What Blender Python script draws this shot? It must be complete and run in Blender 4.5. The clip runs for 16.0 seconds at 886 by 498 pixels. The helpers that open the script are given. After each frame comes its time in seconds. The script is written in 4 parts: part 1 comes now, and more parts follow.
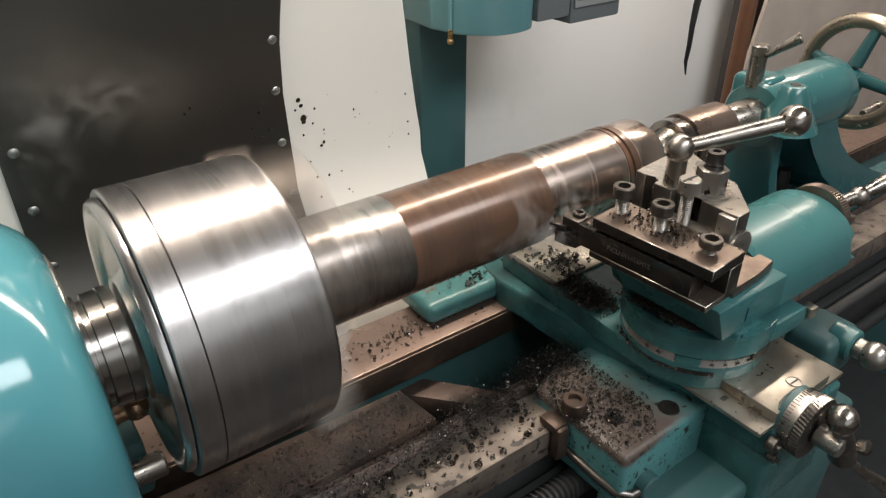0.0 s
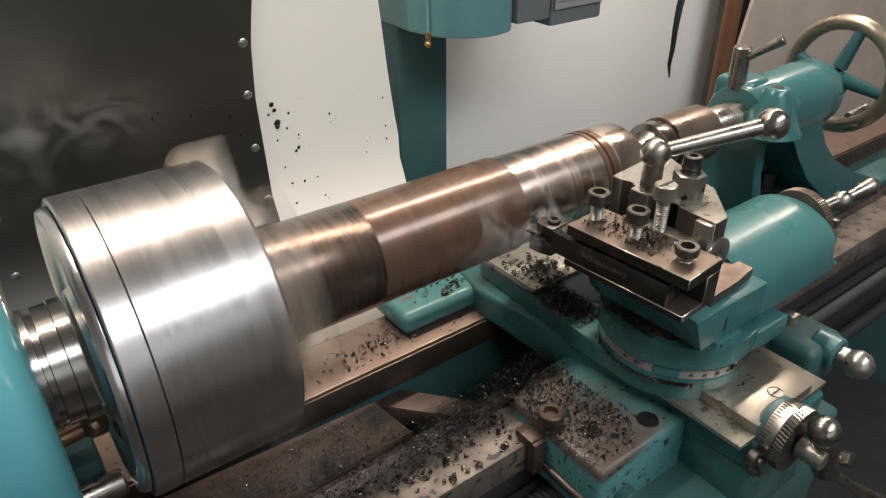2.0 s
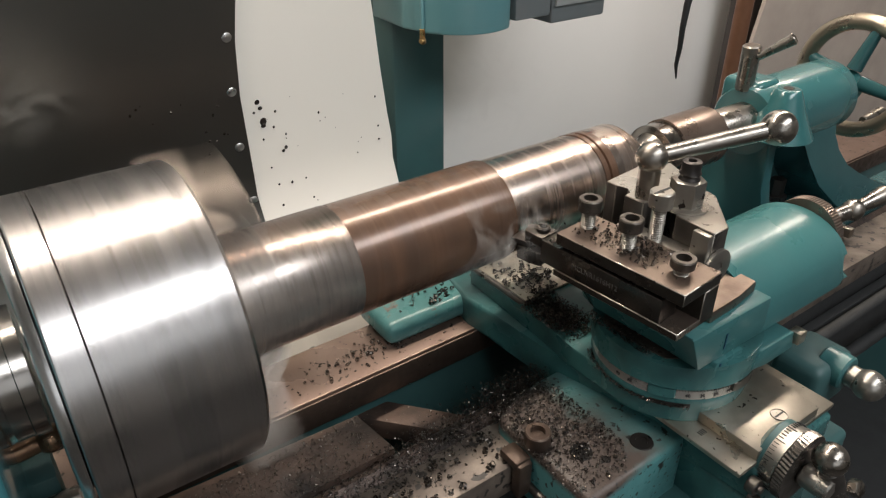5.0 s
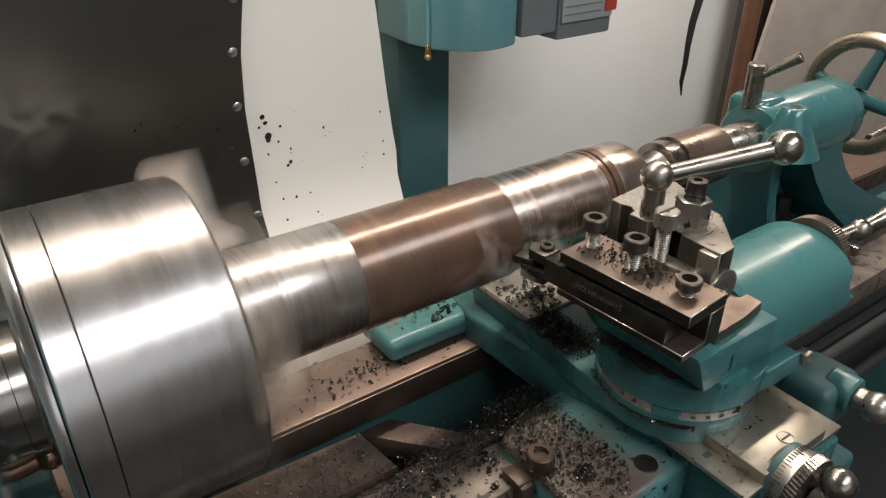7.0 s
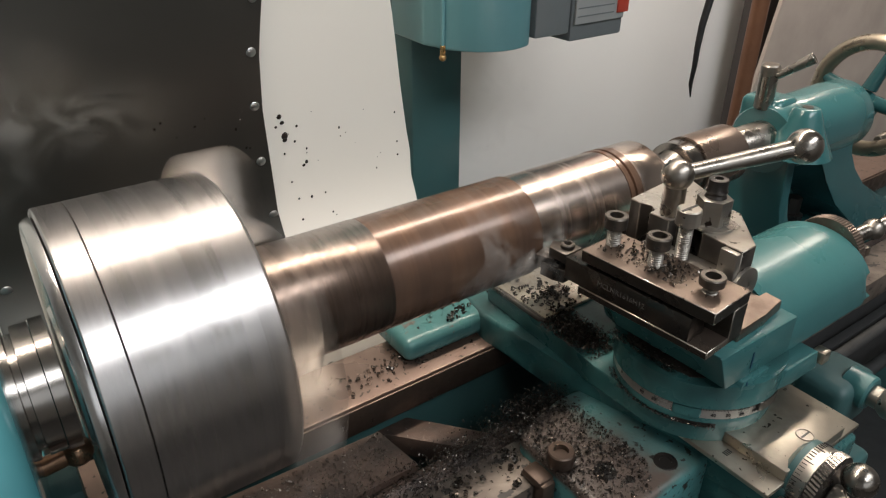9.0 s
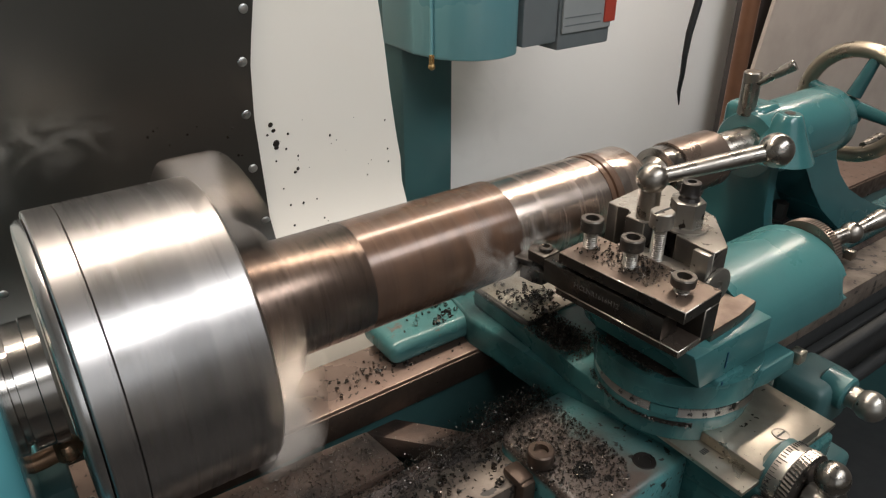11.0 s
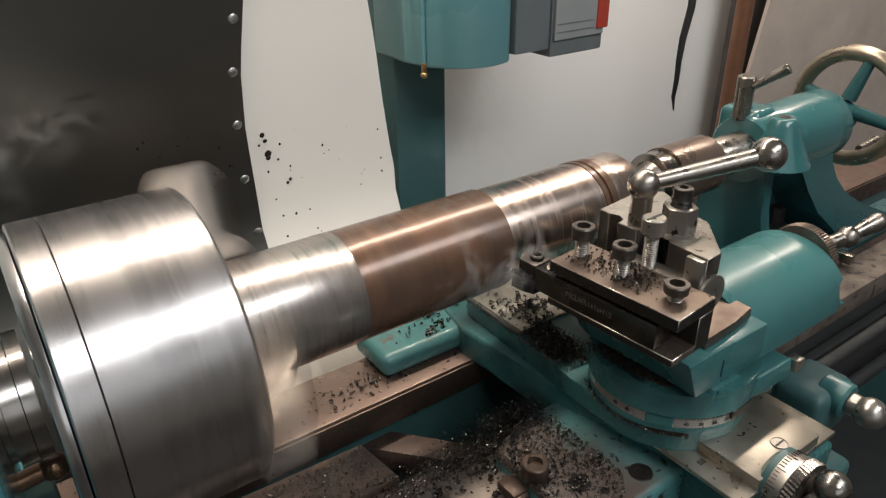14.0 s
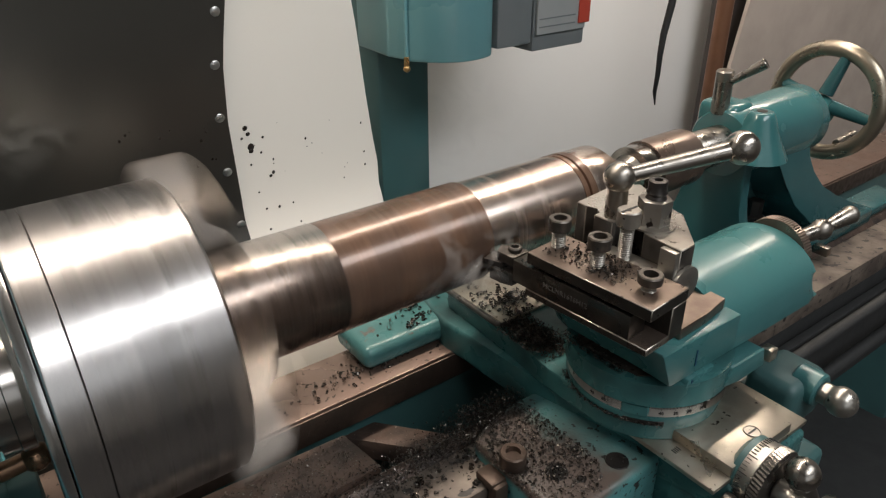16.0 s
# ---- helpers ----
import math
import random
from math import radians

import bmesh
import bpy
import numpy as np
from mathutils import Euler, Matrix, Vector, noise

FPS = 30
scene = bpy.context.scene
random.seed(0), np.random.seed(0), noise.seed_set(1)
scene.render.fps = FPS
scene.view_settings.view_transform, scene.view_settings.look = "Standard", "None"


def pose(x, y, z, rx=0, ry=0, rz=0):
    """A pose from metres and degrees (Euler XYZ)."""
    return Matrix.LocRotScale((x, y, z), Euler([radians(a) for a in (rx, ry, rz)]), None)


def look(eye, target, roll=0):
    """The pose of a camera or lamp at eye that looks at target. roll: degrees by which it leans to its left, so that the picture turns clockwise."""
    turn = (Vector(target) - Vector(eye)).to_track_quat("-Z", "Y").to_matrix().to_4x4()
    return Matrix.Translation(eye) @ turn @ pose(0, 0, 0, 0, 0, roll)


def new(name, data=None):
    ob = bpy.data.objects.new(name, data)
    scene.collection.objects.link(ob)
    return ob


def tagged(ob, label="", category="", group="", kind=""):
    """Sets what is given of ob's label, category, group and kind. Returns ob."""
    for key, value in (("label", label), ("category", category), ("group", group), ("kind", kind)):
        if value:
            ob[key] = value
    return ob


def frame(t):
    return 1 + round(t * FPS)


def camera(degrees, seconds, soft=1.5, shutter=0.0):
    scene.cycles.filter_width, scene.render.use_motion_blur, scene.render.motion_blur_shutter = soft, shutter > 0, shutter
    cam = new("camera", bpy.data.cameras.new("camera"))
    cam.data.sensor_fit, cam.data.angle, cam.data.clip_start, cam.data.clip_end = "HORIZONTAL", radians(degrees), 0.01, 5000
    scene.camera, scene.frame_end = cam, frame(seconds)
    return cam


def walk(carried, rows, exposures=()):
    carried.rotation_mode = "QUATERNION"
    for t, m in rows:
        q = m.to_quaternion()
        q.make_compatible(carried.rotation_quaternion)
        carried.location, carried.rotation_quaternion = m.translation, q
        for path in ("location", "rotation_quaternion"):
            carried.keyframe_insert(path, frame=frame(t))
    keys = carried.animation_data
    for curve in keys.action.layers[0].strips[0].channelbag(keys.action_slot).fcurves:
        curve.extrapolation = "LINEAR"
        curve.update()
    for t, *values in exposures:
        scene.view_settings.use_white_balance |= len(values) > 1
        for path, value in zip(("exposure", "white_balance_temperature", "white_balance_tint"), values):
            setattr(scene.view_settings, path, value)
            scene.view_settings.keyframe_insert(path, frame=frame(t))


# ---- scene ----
cam = camera(63.9, 16.0, soft=1.2, shutter=0.7)
PATH = [
    (0.0, (-0.2891, -0.364, 1.353), (0.2121, 0.3295, 0.8356), -0.26),
    (0.5, (-0.2846, -0.363, 1.3559), (0.2196, 0.3307, 0.8416), -0.27),
    (1.0, (-0.2794, -0.3635, 1.3529), (0.2238, 0.3287, 0.8355), -0.32),
    (1.5, (-0.2744, -0.3624, 1.3502), (0.2338, 0.3309, 0.8394), -0.38),
    (2.0, (-0.269, -0.3615, 1.3474), (0.2412, 0.3295, 0.8351), -0.28),
    (2.5, (-0.2661, -0.3597, 1.3433), (0.2421, 0.3284, 0.8253), -0.37),
    (3.0, (-0.2649, -0.3561, 1.3403), (0.2268, 0.3383, 0.8148), -0.85),
    (3.5, (-0.2599, -0.3548, 1.335), (0.2352, 0.3368, 0.8091), -0.84),
    (4.0, (-0.2519, -0.3519, 1.3366), (0.249, 0.3427, 0.8201), -0.41),
    (6.5, (-0.2336, -0.349, 1.335), (0.264, 0.3568, 0.8307), 0.13),
    (7.0, (-0.2387, -0.3464, 1.3366), (0.2626, 0.3639, 0.8425), 0.17),
    (7.5, (-0.2464, -0.3437, 1.3341), (0.2535, 0.3662, 0.8379), 0.19),
    (8.0, (-0.2518, -0.3395, 1.3353), (0.2481, 0.3731, 0.8432), 0.3),
    (8.5, (-0.2545, -0.3379, 1.3355), (0.2521, 0.3726, 0.8471), 0.5),
    (9.0, (-0.256, -0.3393, 1.3341), (0.2524, 0.3695, 0.8451), 0.41),
    (11.5, (-0.2508, -0.3595, 1.3351), (0.2567, 0.3641, 0.8674), -0.14),
    (12.0, (-0.2504, -0.358, 1.3362), (0.256, 0.3703, 0.8745), -0.24),
    (12.5, (-0.2481, -0.3574, 1.3347), (0.2511, 0.3739, 0.8699), -0.46),
    (13.0, (-0.2464, -0.3529, 1.3348), (0.259, 0.374, 0.8698), -0.41),
    (13.5, (-0.2475, -0.3553, 1.3339), (0.2619, 0.3735, 0.8764), -0.64),
    (14.0, (-0.2452, -0.3562, 1.3309), (0.2672, 0.367, 0.8679), -0.68),
    (14.5, (-0.2461, -0.3564, 1.3291), (0.2604, 0.3672, 0.8602), -0.9),
    (15.0, (-0.2453, -0.3578, 1.3281), (0.2704, 0.3613, 0.8623), -0.48),
    (15.5, (-0.2448, -0.3606, 1.3294), (0.2786, 0.353, 0.8637), -0.3),
    (16.0, (-0.245, -0.3635, 1.3308), (0.2799, 0.347, 0.8623), -0.23),
]
walk(cam, [(t, look(eye, target, roll)) for t, eye, target, roll in PATH], exposures=((0.0, 0.26), (4.2, 0.22), (7.0, 0.13), (12.0, 0.09), (16.0, 0.05)))

# ---------------------------------------------------------------- world and lights
AX = 1.10                                   # height of the spindle axis


def area(name, eye, target, sx, sy, watts, colour):
    d = bpy.data.lights.new(name, "AREA")
    d.shape, d.size, d.size_y, d.energy, d.color = "RECTANGLE", sx, sy, watts, colour
    ob = new(name, d)
    ob.matrix_basis = look(eye, target)
    return ob


world = bpy.data.worlds.new("world")
scene.world = world
world.use_nodes = True
world.node_tree.nodes["Background"].inputs[0].default_value = (0.30, 0.29, 0.28, 1)
world.node_tree.nodes["Background"].inputs[1].default_value = 0.09
area("tube_lamp", (0.50, 0.18, 1.85), (0.50, 0.06, 1.0), 1.95, 0.06, 15.5, (1.0, 0.875, 0.75))
area("ceiling_panel", (0.30, -1.15, 2.55), (0.10, -0.2, 1.0), 1.9, 0.7, 35, (0.95, 0.97, 1.0))
# soft fill added from the front to lift low surfaces; no window is built
area("front_fill", (-0.4, -2.50, 1.75), (0.0, 0.0, 1.05), 3.2, 1.3, 11, (0.90, 0.95, 1.0))
scene.view_settings.exposure = 0.0


# ---------------------------------------------------------------- materials
def mat(name, base, second=None, rough=0.5, metal=0.0, scale=40.0, detail=6.0, amount=0.5, bump=0.15, fine=600.0,
        spots=None, spot_scale=120.0, spot_cut=0.72, rough_var=0.15, coat=0.0, stretch=(1, 1, 1), lo=0.35, hi=0.7, side=None):
    """Two colours mixed by a large noise, grain on a fine noise, optional dark or bright specks."""
    m = bpy.data.materials.new(name)
    m.use_nodes = True
    t = m.node_tree
    n, k = t.nodes, t.links
    b = n["Principled BSDF"]
    co = n.new("ShaderNodeTexCoord")
    mp = n.new("ShaderNodeMapping")
    mp.inputs["Scale"].default_value = stretch
    k.new(co.outputs["Object"], mp.inputs[0])
    big = n.new("ShaderNodeTexNoise")
    big.inputs["Scale"].default_value, big.inputs["Detail"].default_value = scale, detail
    k.new(mp.outputs[0], big.inputs["Vector"])
    small = n.new("ShaderNodeTexNoise")
    small.inputs["Scale"].default_value, small.inputs["Detail"].default_value = fine, 3
    k.new(mp.outputs[0], small.inputs["Vector"])
    ramp = n.new("ShaderNodeMapRange")
    ramp.inputs[1].default_value, ramp.inputs[2].default_value = lo, hi
    ramp.inputs[4].default_value = amount
    if side:
        # one end or side of the piece wears the second colour: direction, start, end
        dt, ad, ns = n.new("ShaderNodeVectorMath"), n.new("ShaderNodeMath"), n.new("ShaderNodeMath")
        dt.operation, ad.operation, ns.operation = "DOT_PRODUCT", "ADD", "MULTIPLY_ADD"
        dt.inputs[1].default_value = side[0]
        ns.inputs[1].default_value, ns.inputs[2].default_value = side[3], -0.5 * side[3]
        k.new(co.outputs["Object"], dt.inputs[0])
        k.new(big.outputs[0], ns.inputs[0])
        k.new(dt.outputs["Value"], ad.inputs[0])
        k.new(ns.outputs[0], ad.inputs[1])
        ramp.inputs[1].default_value, ramp.inputs[2].default_value = side[1], side[2]
        k.new(ad.outputs[0], ramp.inputs[0])
    else:
        k.new(big.outputs[0], ramp.inputs[0])
    mix = n.new("ShaderNodeMix")
    mix.data_type = "RGBA"
    second = second or tuple(c * 0.7 for c in base)
    mix.inputs[6].default_value, mix.inputs[7].default_value = (*base, 1), (*second, 1)
    k.new(ramp.outputs[0], mix.inputs[0])
    colour = mix.outputs[2]
    if spots:
        v = n.new("ShaderNodeTexNoise")
        v.inputs["Scale"].default_value, v.inputs["Detail"].default_value = spot_scale, 2
        k.new(co.outputs["Object"], v.inputs["Vector"])
        r2 = n.new("ShaderNodeMapRange")
        r2.inputs[1].default_value, r2.inputs[2].default_value = spot_cut, spot_cut + 0.04
        k.new(v.outputs[0], r2.inputs[0])
        mx = n.new("ShaderNodeMix")
        mx.data_type = "RGBA"
        mx.inputs[7].default_value = (*spots, 1)
        k.new(r2.outputs[0], mx.inputs[0])
        k.new(colour, mx.inputs[6])
        colour = mx.outputs[2]
    k.new(colour, b.inputs["Base Color"])
    rr = n.new("ShaderNodeMapRange")
    rr.inputs[3].default_value, rr.inputs[4].default_value = max(0.03, rough - rough_var), min(1, rough + rough_var)
    rr.inputs[1].default_value, rr.inputs[2].default_value = 0.3, 0.7
    k.new(big.outputs[0], rr.inputs[0])
    k.new(rr.outputs[0], b.inputs["Roughness"])
    b.inputs["Metallic"].default_value = metal
    b.inputs["Coat Weight"].default_value = coat
    b.inputs["Coat Roughness"].default_value = 0.12
    if bump:
        bp = n.new("ShaderNodeBump")
        bp.inputs["Strength"].default_value, bp.inputs["Distance"].default_value = bump, 0.0006
        k.new(small.outputs[0], bp.inputs["Height"])
        k.new(bp.outputs[0], b.inputs["Normal"])
    return m


TEAL_BLUE = mat("blue_teal_enamel", (0.085, 0.285, 0.325), (0.065, 0.235, 0.275), 0.13, scale=9, rough_var=0.04, bump=0.5, fine=30, coat=0.6,
                spots=(0.02, 0.03, 0.03), spot_scale=120, spot_cut=0.775)
TEAL = mat("teal_enamel", (0.043, 0.142, 0.142), (0.030, 0.104, 0.108), 0.33, scale=14, bump=0.14, fine=90, coat=0.12,
           spots=(0.02, 0.03, 0.03), spot_scale=150, spot_cut=0.76)
TEAL_OILY = mat("oily_teal_enamel", (0.050, 0.160, 0.158), (0.020, 0.060, 0.060), 0.30, scale=26, amount=1.0, bump=0.2, fine=120,
                spots=(0.012, 0.014, 0.014), spot_scale=190, spot_cut=0.72)
TEAL_WORN = mat("scuffed_pale_teal_enamel", (0.085, 0.225, 0.222), (0.050, 0.145, 0.145), 0.32, scale=40, amount=0.9, bump=0.25, fine=160, coat=0.15,
                spots=(0.13, 0.115, 0.10), spot_scale=110, spot_cut=0.665)
# darker copy of the tailstock teal: the legs' shade is put into the colour
TEAL_TAIL = mat("shaded_glossy_teal_enamel", (0.023, 0.088, 0.092), (0.016, 0.060, 0.066), 0.22, scale=16, rough_var=0.08, bump=0.12, fine=70, coat=0.3)
TEAL_BARREL = mat("glossy_teal_enamel", (0.036, 0.132, 0.136), (0.026, 0.096, 0.102), 0.24, scale=14, rough_var=0.06, bump=0.25, fine=45, coat=0.4,
                  spots=(0.02, 0.03, 0.03), spot_scale=150, spot_cut=0.77)
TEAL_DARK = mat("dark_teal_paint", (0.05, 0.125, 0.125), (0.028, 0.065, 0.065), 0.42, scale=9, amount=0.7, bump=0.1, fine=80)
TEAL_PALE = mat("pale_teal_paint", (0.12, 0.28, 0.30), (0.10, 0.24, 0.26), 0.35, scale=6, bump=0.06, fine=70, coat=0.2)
STEEL = mat("bright_turned_steel", (0.62, 0.60, 0.58), (0.52, 0.50, 0.48), 0.24, 1.0, scale=12, bump=0.05, fine=240, stretch=(9, 1, 1), rough_var=0.05)
NOSE = mat("dark_spindle_steel", (0.34, 0.315, 0.29), (0.24, 0.22, 0.20), 0.20, 1.0, scale=14, bump=0.04, fine=240, stretch=(9, 1, 1), rough_var=0.04)
JAW = mat("old_jaw_steel", (0.235, 0.205, 0.178), (0.165, 0.145, 0.126), 0.38, 0.9, scale=20, bump=0.06)
CHUCK = mat("ground_chuck_steel", (0.47, 0.445, 0.43), (0.41, 0.39, 0.375), 0.28, 1.0, scale=9, amount=0.4, bump=0.05, fine=160, stretch=(7, 1, 1), rough_var=0.05)
SCALE_STEEL = mat("brown_mill_scale", (0.160, 0.093, 0.060), (0.078, 0.050, 0.038), 0.27, 0.35, scale=26, bump=0.06, fine=220, stretch=(2.2, 1, 1), amount=1.0, rough_var=0.05,
                  coat=0.35, spots=(0.20, 0.105, 0.062), spot_scale=40, spot_cut=0.60)
# pink-tan base colour carries the warm lamps' reflection on the turned steel
TURNED = mat("freshly_turned_steel", (0.62, 0.515, 0.450), (0.50, 0.405, 0.345), 0.25, 1.0, scale=14, bump=0.05, fine=240, stretch=(9, 1, 1), rough_var=0.05)
CENTRE_STEEL = mat("brown_centre_steel", (0.20, 0.150, 0.122), (0.13, 0.098, 0.080), 0.33, 0.8, scale=30, bump=0.06, fine=300, amount=0.8)
HALF_STEEL = mat("half_cleaned_steel", (0.18, 0.130, 0.104), (0.56, 0.51, 0.47), 0.29, 0.9, scale=60, bump=0.08, fine=260, stretch=(3, 1, 1), amount=1.0, rough_var=0.06,
                 side=((0, 0.39, -0.92), -0.004, 0.022, 0.012))
BRIGHT_STEEL = mat("polished_steel", (0.33, 0.300, 0.265), (0.21, 0.188, 0.163), 0.31, 1.0, scale=70, bump=0.04, fine=500)
WORN_STEEL = mat("worn_oily_steel", (0.44, 0.42, 0.38), (0.22, 0.19, 0.16), 0.34, 0.9, scale=30, bump=0.12, fine=300, amount=0.8,
                 spots=(0.05, 0.04, 0.035), spot_scale=140, spot_cut=0.66)
GROUND_STEEL = mat("ground_plate_steel", (0.52, 0.475, 0.40), (0.30, 0.26, 0.205), 0.36, 0.95, scale=34, bump=0.10, fine=380, amount=0.9, lo=0.45, hi=0.75,
                   spots=(0.06, 0.05, 0.04), spot_scale=210, spot_cut=0.685)
BLACK_STEEL = mat("black_oxide_steel", (0.035, 0.033, 0.032), (0.07, 0.055, 0.045), 0.36, 0.7, scale=50, bump=0.12, fine=350)
DEGREES = mat("satin_scale_steel", (0.64, 0.61, 0.57), (0.36, 0.34, 0.31), 0.34, 0.8, scale=60, bump=0.05, fine=300)
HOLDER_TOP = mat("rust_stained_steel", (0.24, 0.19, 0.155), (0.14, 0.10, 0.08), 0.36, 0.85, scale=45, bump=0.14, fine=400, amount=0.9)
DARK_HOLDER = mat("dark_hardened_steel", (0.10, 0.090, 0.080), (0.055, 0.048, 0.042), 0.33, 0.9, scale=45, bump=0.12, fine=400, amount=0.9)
WAY_STEEL = mat("brownish_way_steel", (0.225, 0.160, 0.128), (0.130, 0.082, 0.064), 0.36, 0.6, scale=18, bump=0.14, fine=260, amount=0.9,
                spots=(0.03, 0.025, 0.02), spot_scale=170, spot_cut=0.64)
FRONT_WAY = mat("dark_oily_way_steel", (0.19, 0.155, 0.125), (0.085, 0.066, 0.055), 0.46, 0.3, scale=34, bump=0.3, fine=260, amount=1.0, lo=0.36, hi=0.66,
                spots=(0.030, 0.026, 0.023), spot_scale=120, spot_cut=0.60)
SCREW = mat("dark_dusty_screw_steel", (0.13, 0.115, 0.10), (0.06, 0.052, 0.046), 0.36, 0.8, scale=120, bump=0.1, fine=400, amount=0.9)
GRIMY_IRON = mat("grimy_cast_iron", (0.150, 0.098, 0.074), (0.040, 0.032, 0.028), 0.48, 0.3, scale=34, bump=0.8, fine=240, amount=1.0,
                 spots=(0.30, 0.25, 0.21), spot_scale=420, spot_cut=0.69)
DARK_IRON = mat("dark_cast_iron", (0.024, 0.025, 0.025), (0.012, 0.012, 0.012), 0.68, 0.0, scale=20, bump=0.4, fine=200)
WING = mat("teal_enamel_under_grime", (0.080, 0.225, 0.225), (0.088, 0.066, 0.055), 0.40, 0.0, scale=60, bump=0.45, fine=420, amount=1.0,
           side=((-1, -0.15, 8), 0.130, 0.170, 0.05), spots=(0.02, 0.018, 0.016), spot_scale=210, spot_cut=0.62)
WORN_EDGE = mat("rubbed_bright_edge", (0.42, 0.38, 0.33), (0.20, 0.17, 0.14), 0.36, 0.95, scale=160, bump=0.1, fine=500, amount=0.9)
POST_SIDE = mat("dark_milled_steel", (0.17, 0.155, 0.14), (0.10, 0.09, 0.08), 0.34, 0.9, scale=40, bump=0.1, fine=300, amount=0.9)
GRIT = mat("oily_swarf_grit", (0.07, 0.055, 0.045), (0.022, 0.02, 0.018), 0.4, 0.3, scale=60, bump=0.9, fine=380, amount=1.0,
           spots=(0.5, 0.44, 0.38), spot_scale=520, spot_cut=0.68)
CHIP = mat("steel_swarf", (0.16, 0.14, 0.12), (0.05, 0.045, 0.045), 0.28, 0.95, scale=300, bump=0.0, amount=1.0)
CHIP_BRIGHT = mat("glinting_swarf", (0.40, 0.35, 0.30), (0.12, 0.10, 0.085), 0.33, 1.0, scale=300, bump=0.0, amount=1.0)
GUARD = mat("dark_stainless_sheet", (0.078, 0.076, 0.068), (0.050, 0.048, 0.045), 0.36, 0.85, scale=5, bump=0.03, fine=60, rough_var=0.06,
            stretch=(1, 1, 0.5))
RIVET = mat("zinc_rivet", (0.45, 0.45, 0.44), (0.3, 0.3, 0.3), 0.35, 0.9, scale=90, bump=0.05)
WHITE_SHEET = mat("white_enamelled_sheet", (0.74, 0.71, 0.65), (0.70, 0.66, 0.59), 0.42, scale=5, bump=0.03, fine=40)
WALL = mat("grey_white_wall_paint", (0.77, 0.75, 0.72), (0.69, 0.67, 0.64), 0.55, scale=3, bump=0.06, fine=70)
ROOM = mat("dim_workshop_plaster", (0.44, 0.43, 0.41), (0.36, 0.35, 0.33), 0.75, scale=2, bump=0.2, fine=40)
CONCRETE = mat("stained_concrete", (0.075, 0.07, 0.066), (0.045, 0.042, 0.04), 0.75, scale=3, bump=0.3, fine=50)
CLOTH = mat("tan_board", (0.42, 0.355, 0.305), (0.27, 0.225, 0.19), 0.8, scale=12, bump=0.25, fine=90)
COPPER = mat("aged_copper_pipe", (0.22, 0.105, 0.060), (0.13, 0.062, 0.038), 0.48, 0.5, scale=30, bump=0.06)
WALL_SHADE = mat("shaded_wall_brown", (0.055, 0.045, 0.042), (0.035, 0.03, 0.028), 0.5, scale=12, bump=0.1, fine=120)
RUBBER = mat("black_rubber", (0.012, 0.012, 0.013), (0.02, 0.02, 0.02), 0.45, scale=60, bump=0.1)
GREY_BOX = mat("grey_plastic", (0.16, 0.175, 0.18), (0.13, 0.14, 0.145), 0.45, scale=20, bump=0.06)
GREY_PALE = mat("pale_grey_plastic", (0.33, 0.34, 0.335), (0.28, 0.29, 0.285), 0.45, scale=20, bump=0.06)
RED = mat("red_plastic", (0.50, 0.06, 0.035), (0.40, 0.05, 0.03), 0.4, scale=30, bump=0.05)
BRASS = mat("brass", (0.55, 0.36, 0.16), (0.40, 0.25, 0.11), 0.3, 1.0, scale=80, bump=0.05)
GRIMY_BOLT = mat("brown_stained_steel", (0.12, 0.085, 0.065), (0.06, 0.045, 0.038), 0.4, 0.7, scale=90, bump=0.2, fine=300)
BRONZE = mat("worn_brown_bronze", (0.30, 0.18, 0.11), (0.18, 0.11, 0.07), 0.36, 0.8, scale=60, bump=0.1)
RIM = mat("bare_handwheel_rim", (0.36, 0.31, 0.24), (0.22, 0.185, 0.14), 0.33, 0.9, scale=30, bump=0.06)
INK = mat("black_engraving", (0.02, 0.02, 0.02), (0.03, 0.03, 0.03), 0.6, bump=0)
PALE_INK = mat("pale_engraving", (0.11, 0.10, 0.09), (0.07, 0.065, 0.06), 0.5, 0.3, bump=0)
OIL = mat("dark_oil_spots", (0.018, 0.013, 0.010), (0.03, 0.02, 0.015), 0.25, bump=0)
BLUE_MARK = mat("blue_marker_ink", (0.012, 0.06, 0.11), (0.01, 0.05, 0.09), 0.4, bump=0)


# ---------------------------------------------------------------- builders
WORLDS = {}


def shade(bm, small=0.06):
    """Face materials of a milled block by facing: 0 darker sides, 1 lighter upward faces, 2 rubbed edges."""
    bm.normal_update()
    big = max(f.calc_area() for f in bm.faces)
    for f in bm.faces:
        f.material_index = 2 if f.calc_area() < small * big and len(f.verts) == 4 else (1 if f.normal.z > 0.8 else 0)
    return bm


def thing(name, label, category, at=(0, 0, 0), group="", kind=""):
    ob = new(name)
    ob.empty_display_size = 0.02
    ob.matrix_basis = Matrix.Translation(at)
    WORLDS[ob] = Matrix.Translation(at)
    return tagged(ob, label, category, group, kind)


def mesh_of(bm, material, smooth=True):
    me = bpy.data.meshes.new("mesh")
    bmesh.ops.recalc_face_normals(bm, faces=bm.faces[:])
    bm.to_mesh(me)
    bm.free()
    for m in (material if isinstance(material, (list, tuple)) else [material]):
        me.materials.append(m)
    if smooth:
        me.polygons.foreach_set("use_smooth", [True] * len(me.polygons))
        me.set_sharp_from_angle(angle=radians(38))
    return me


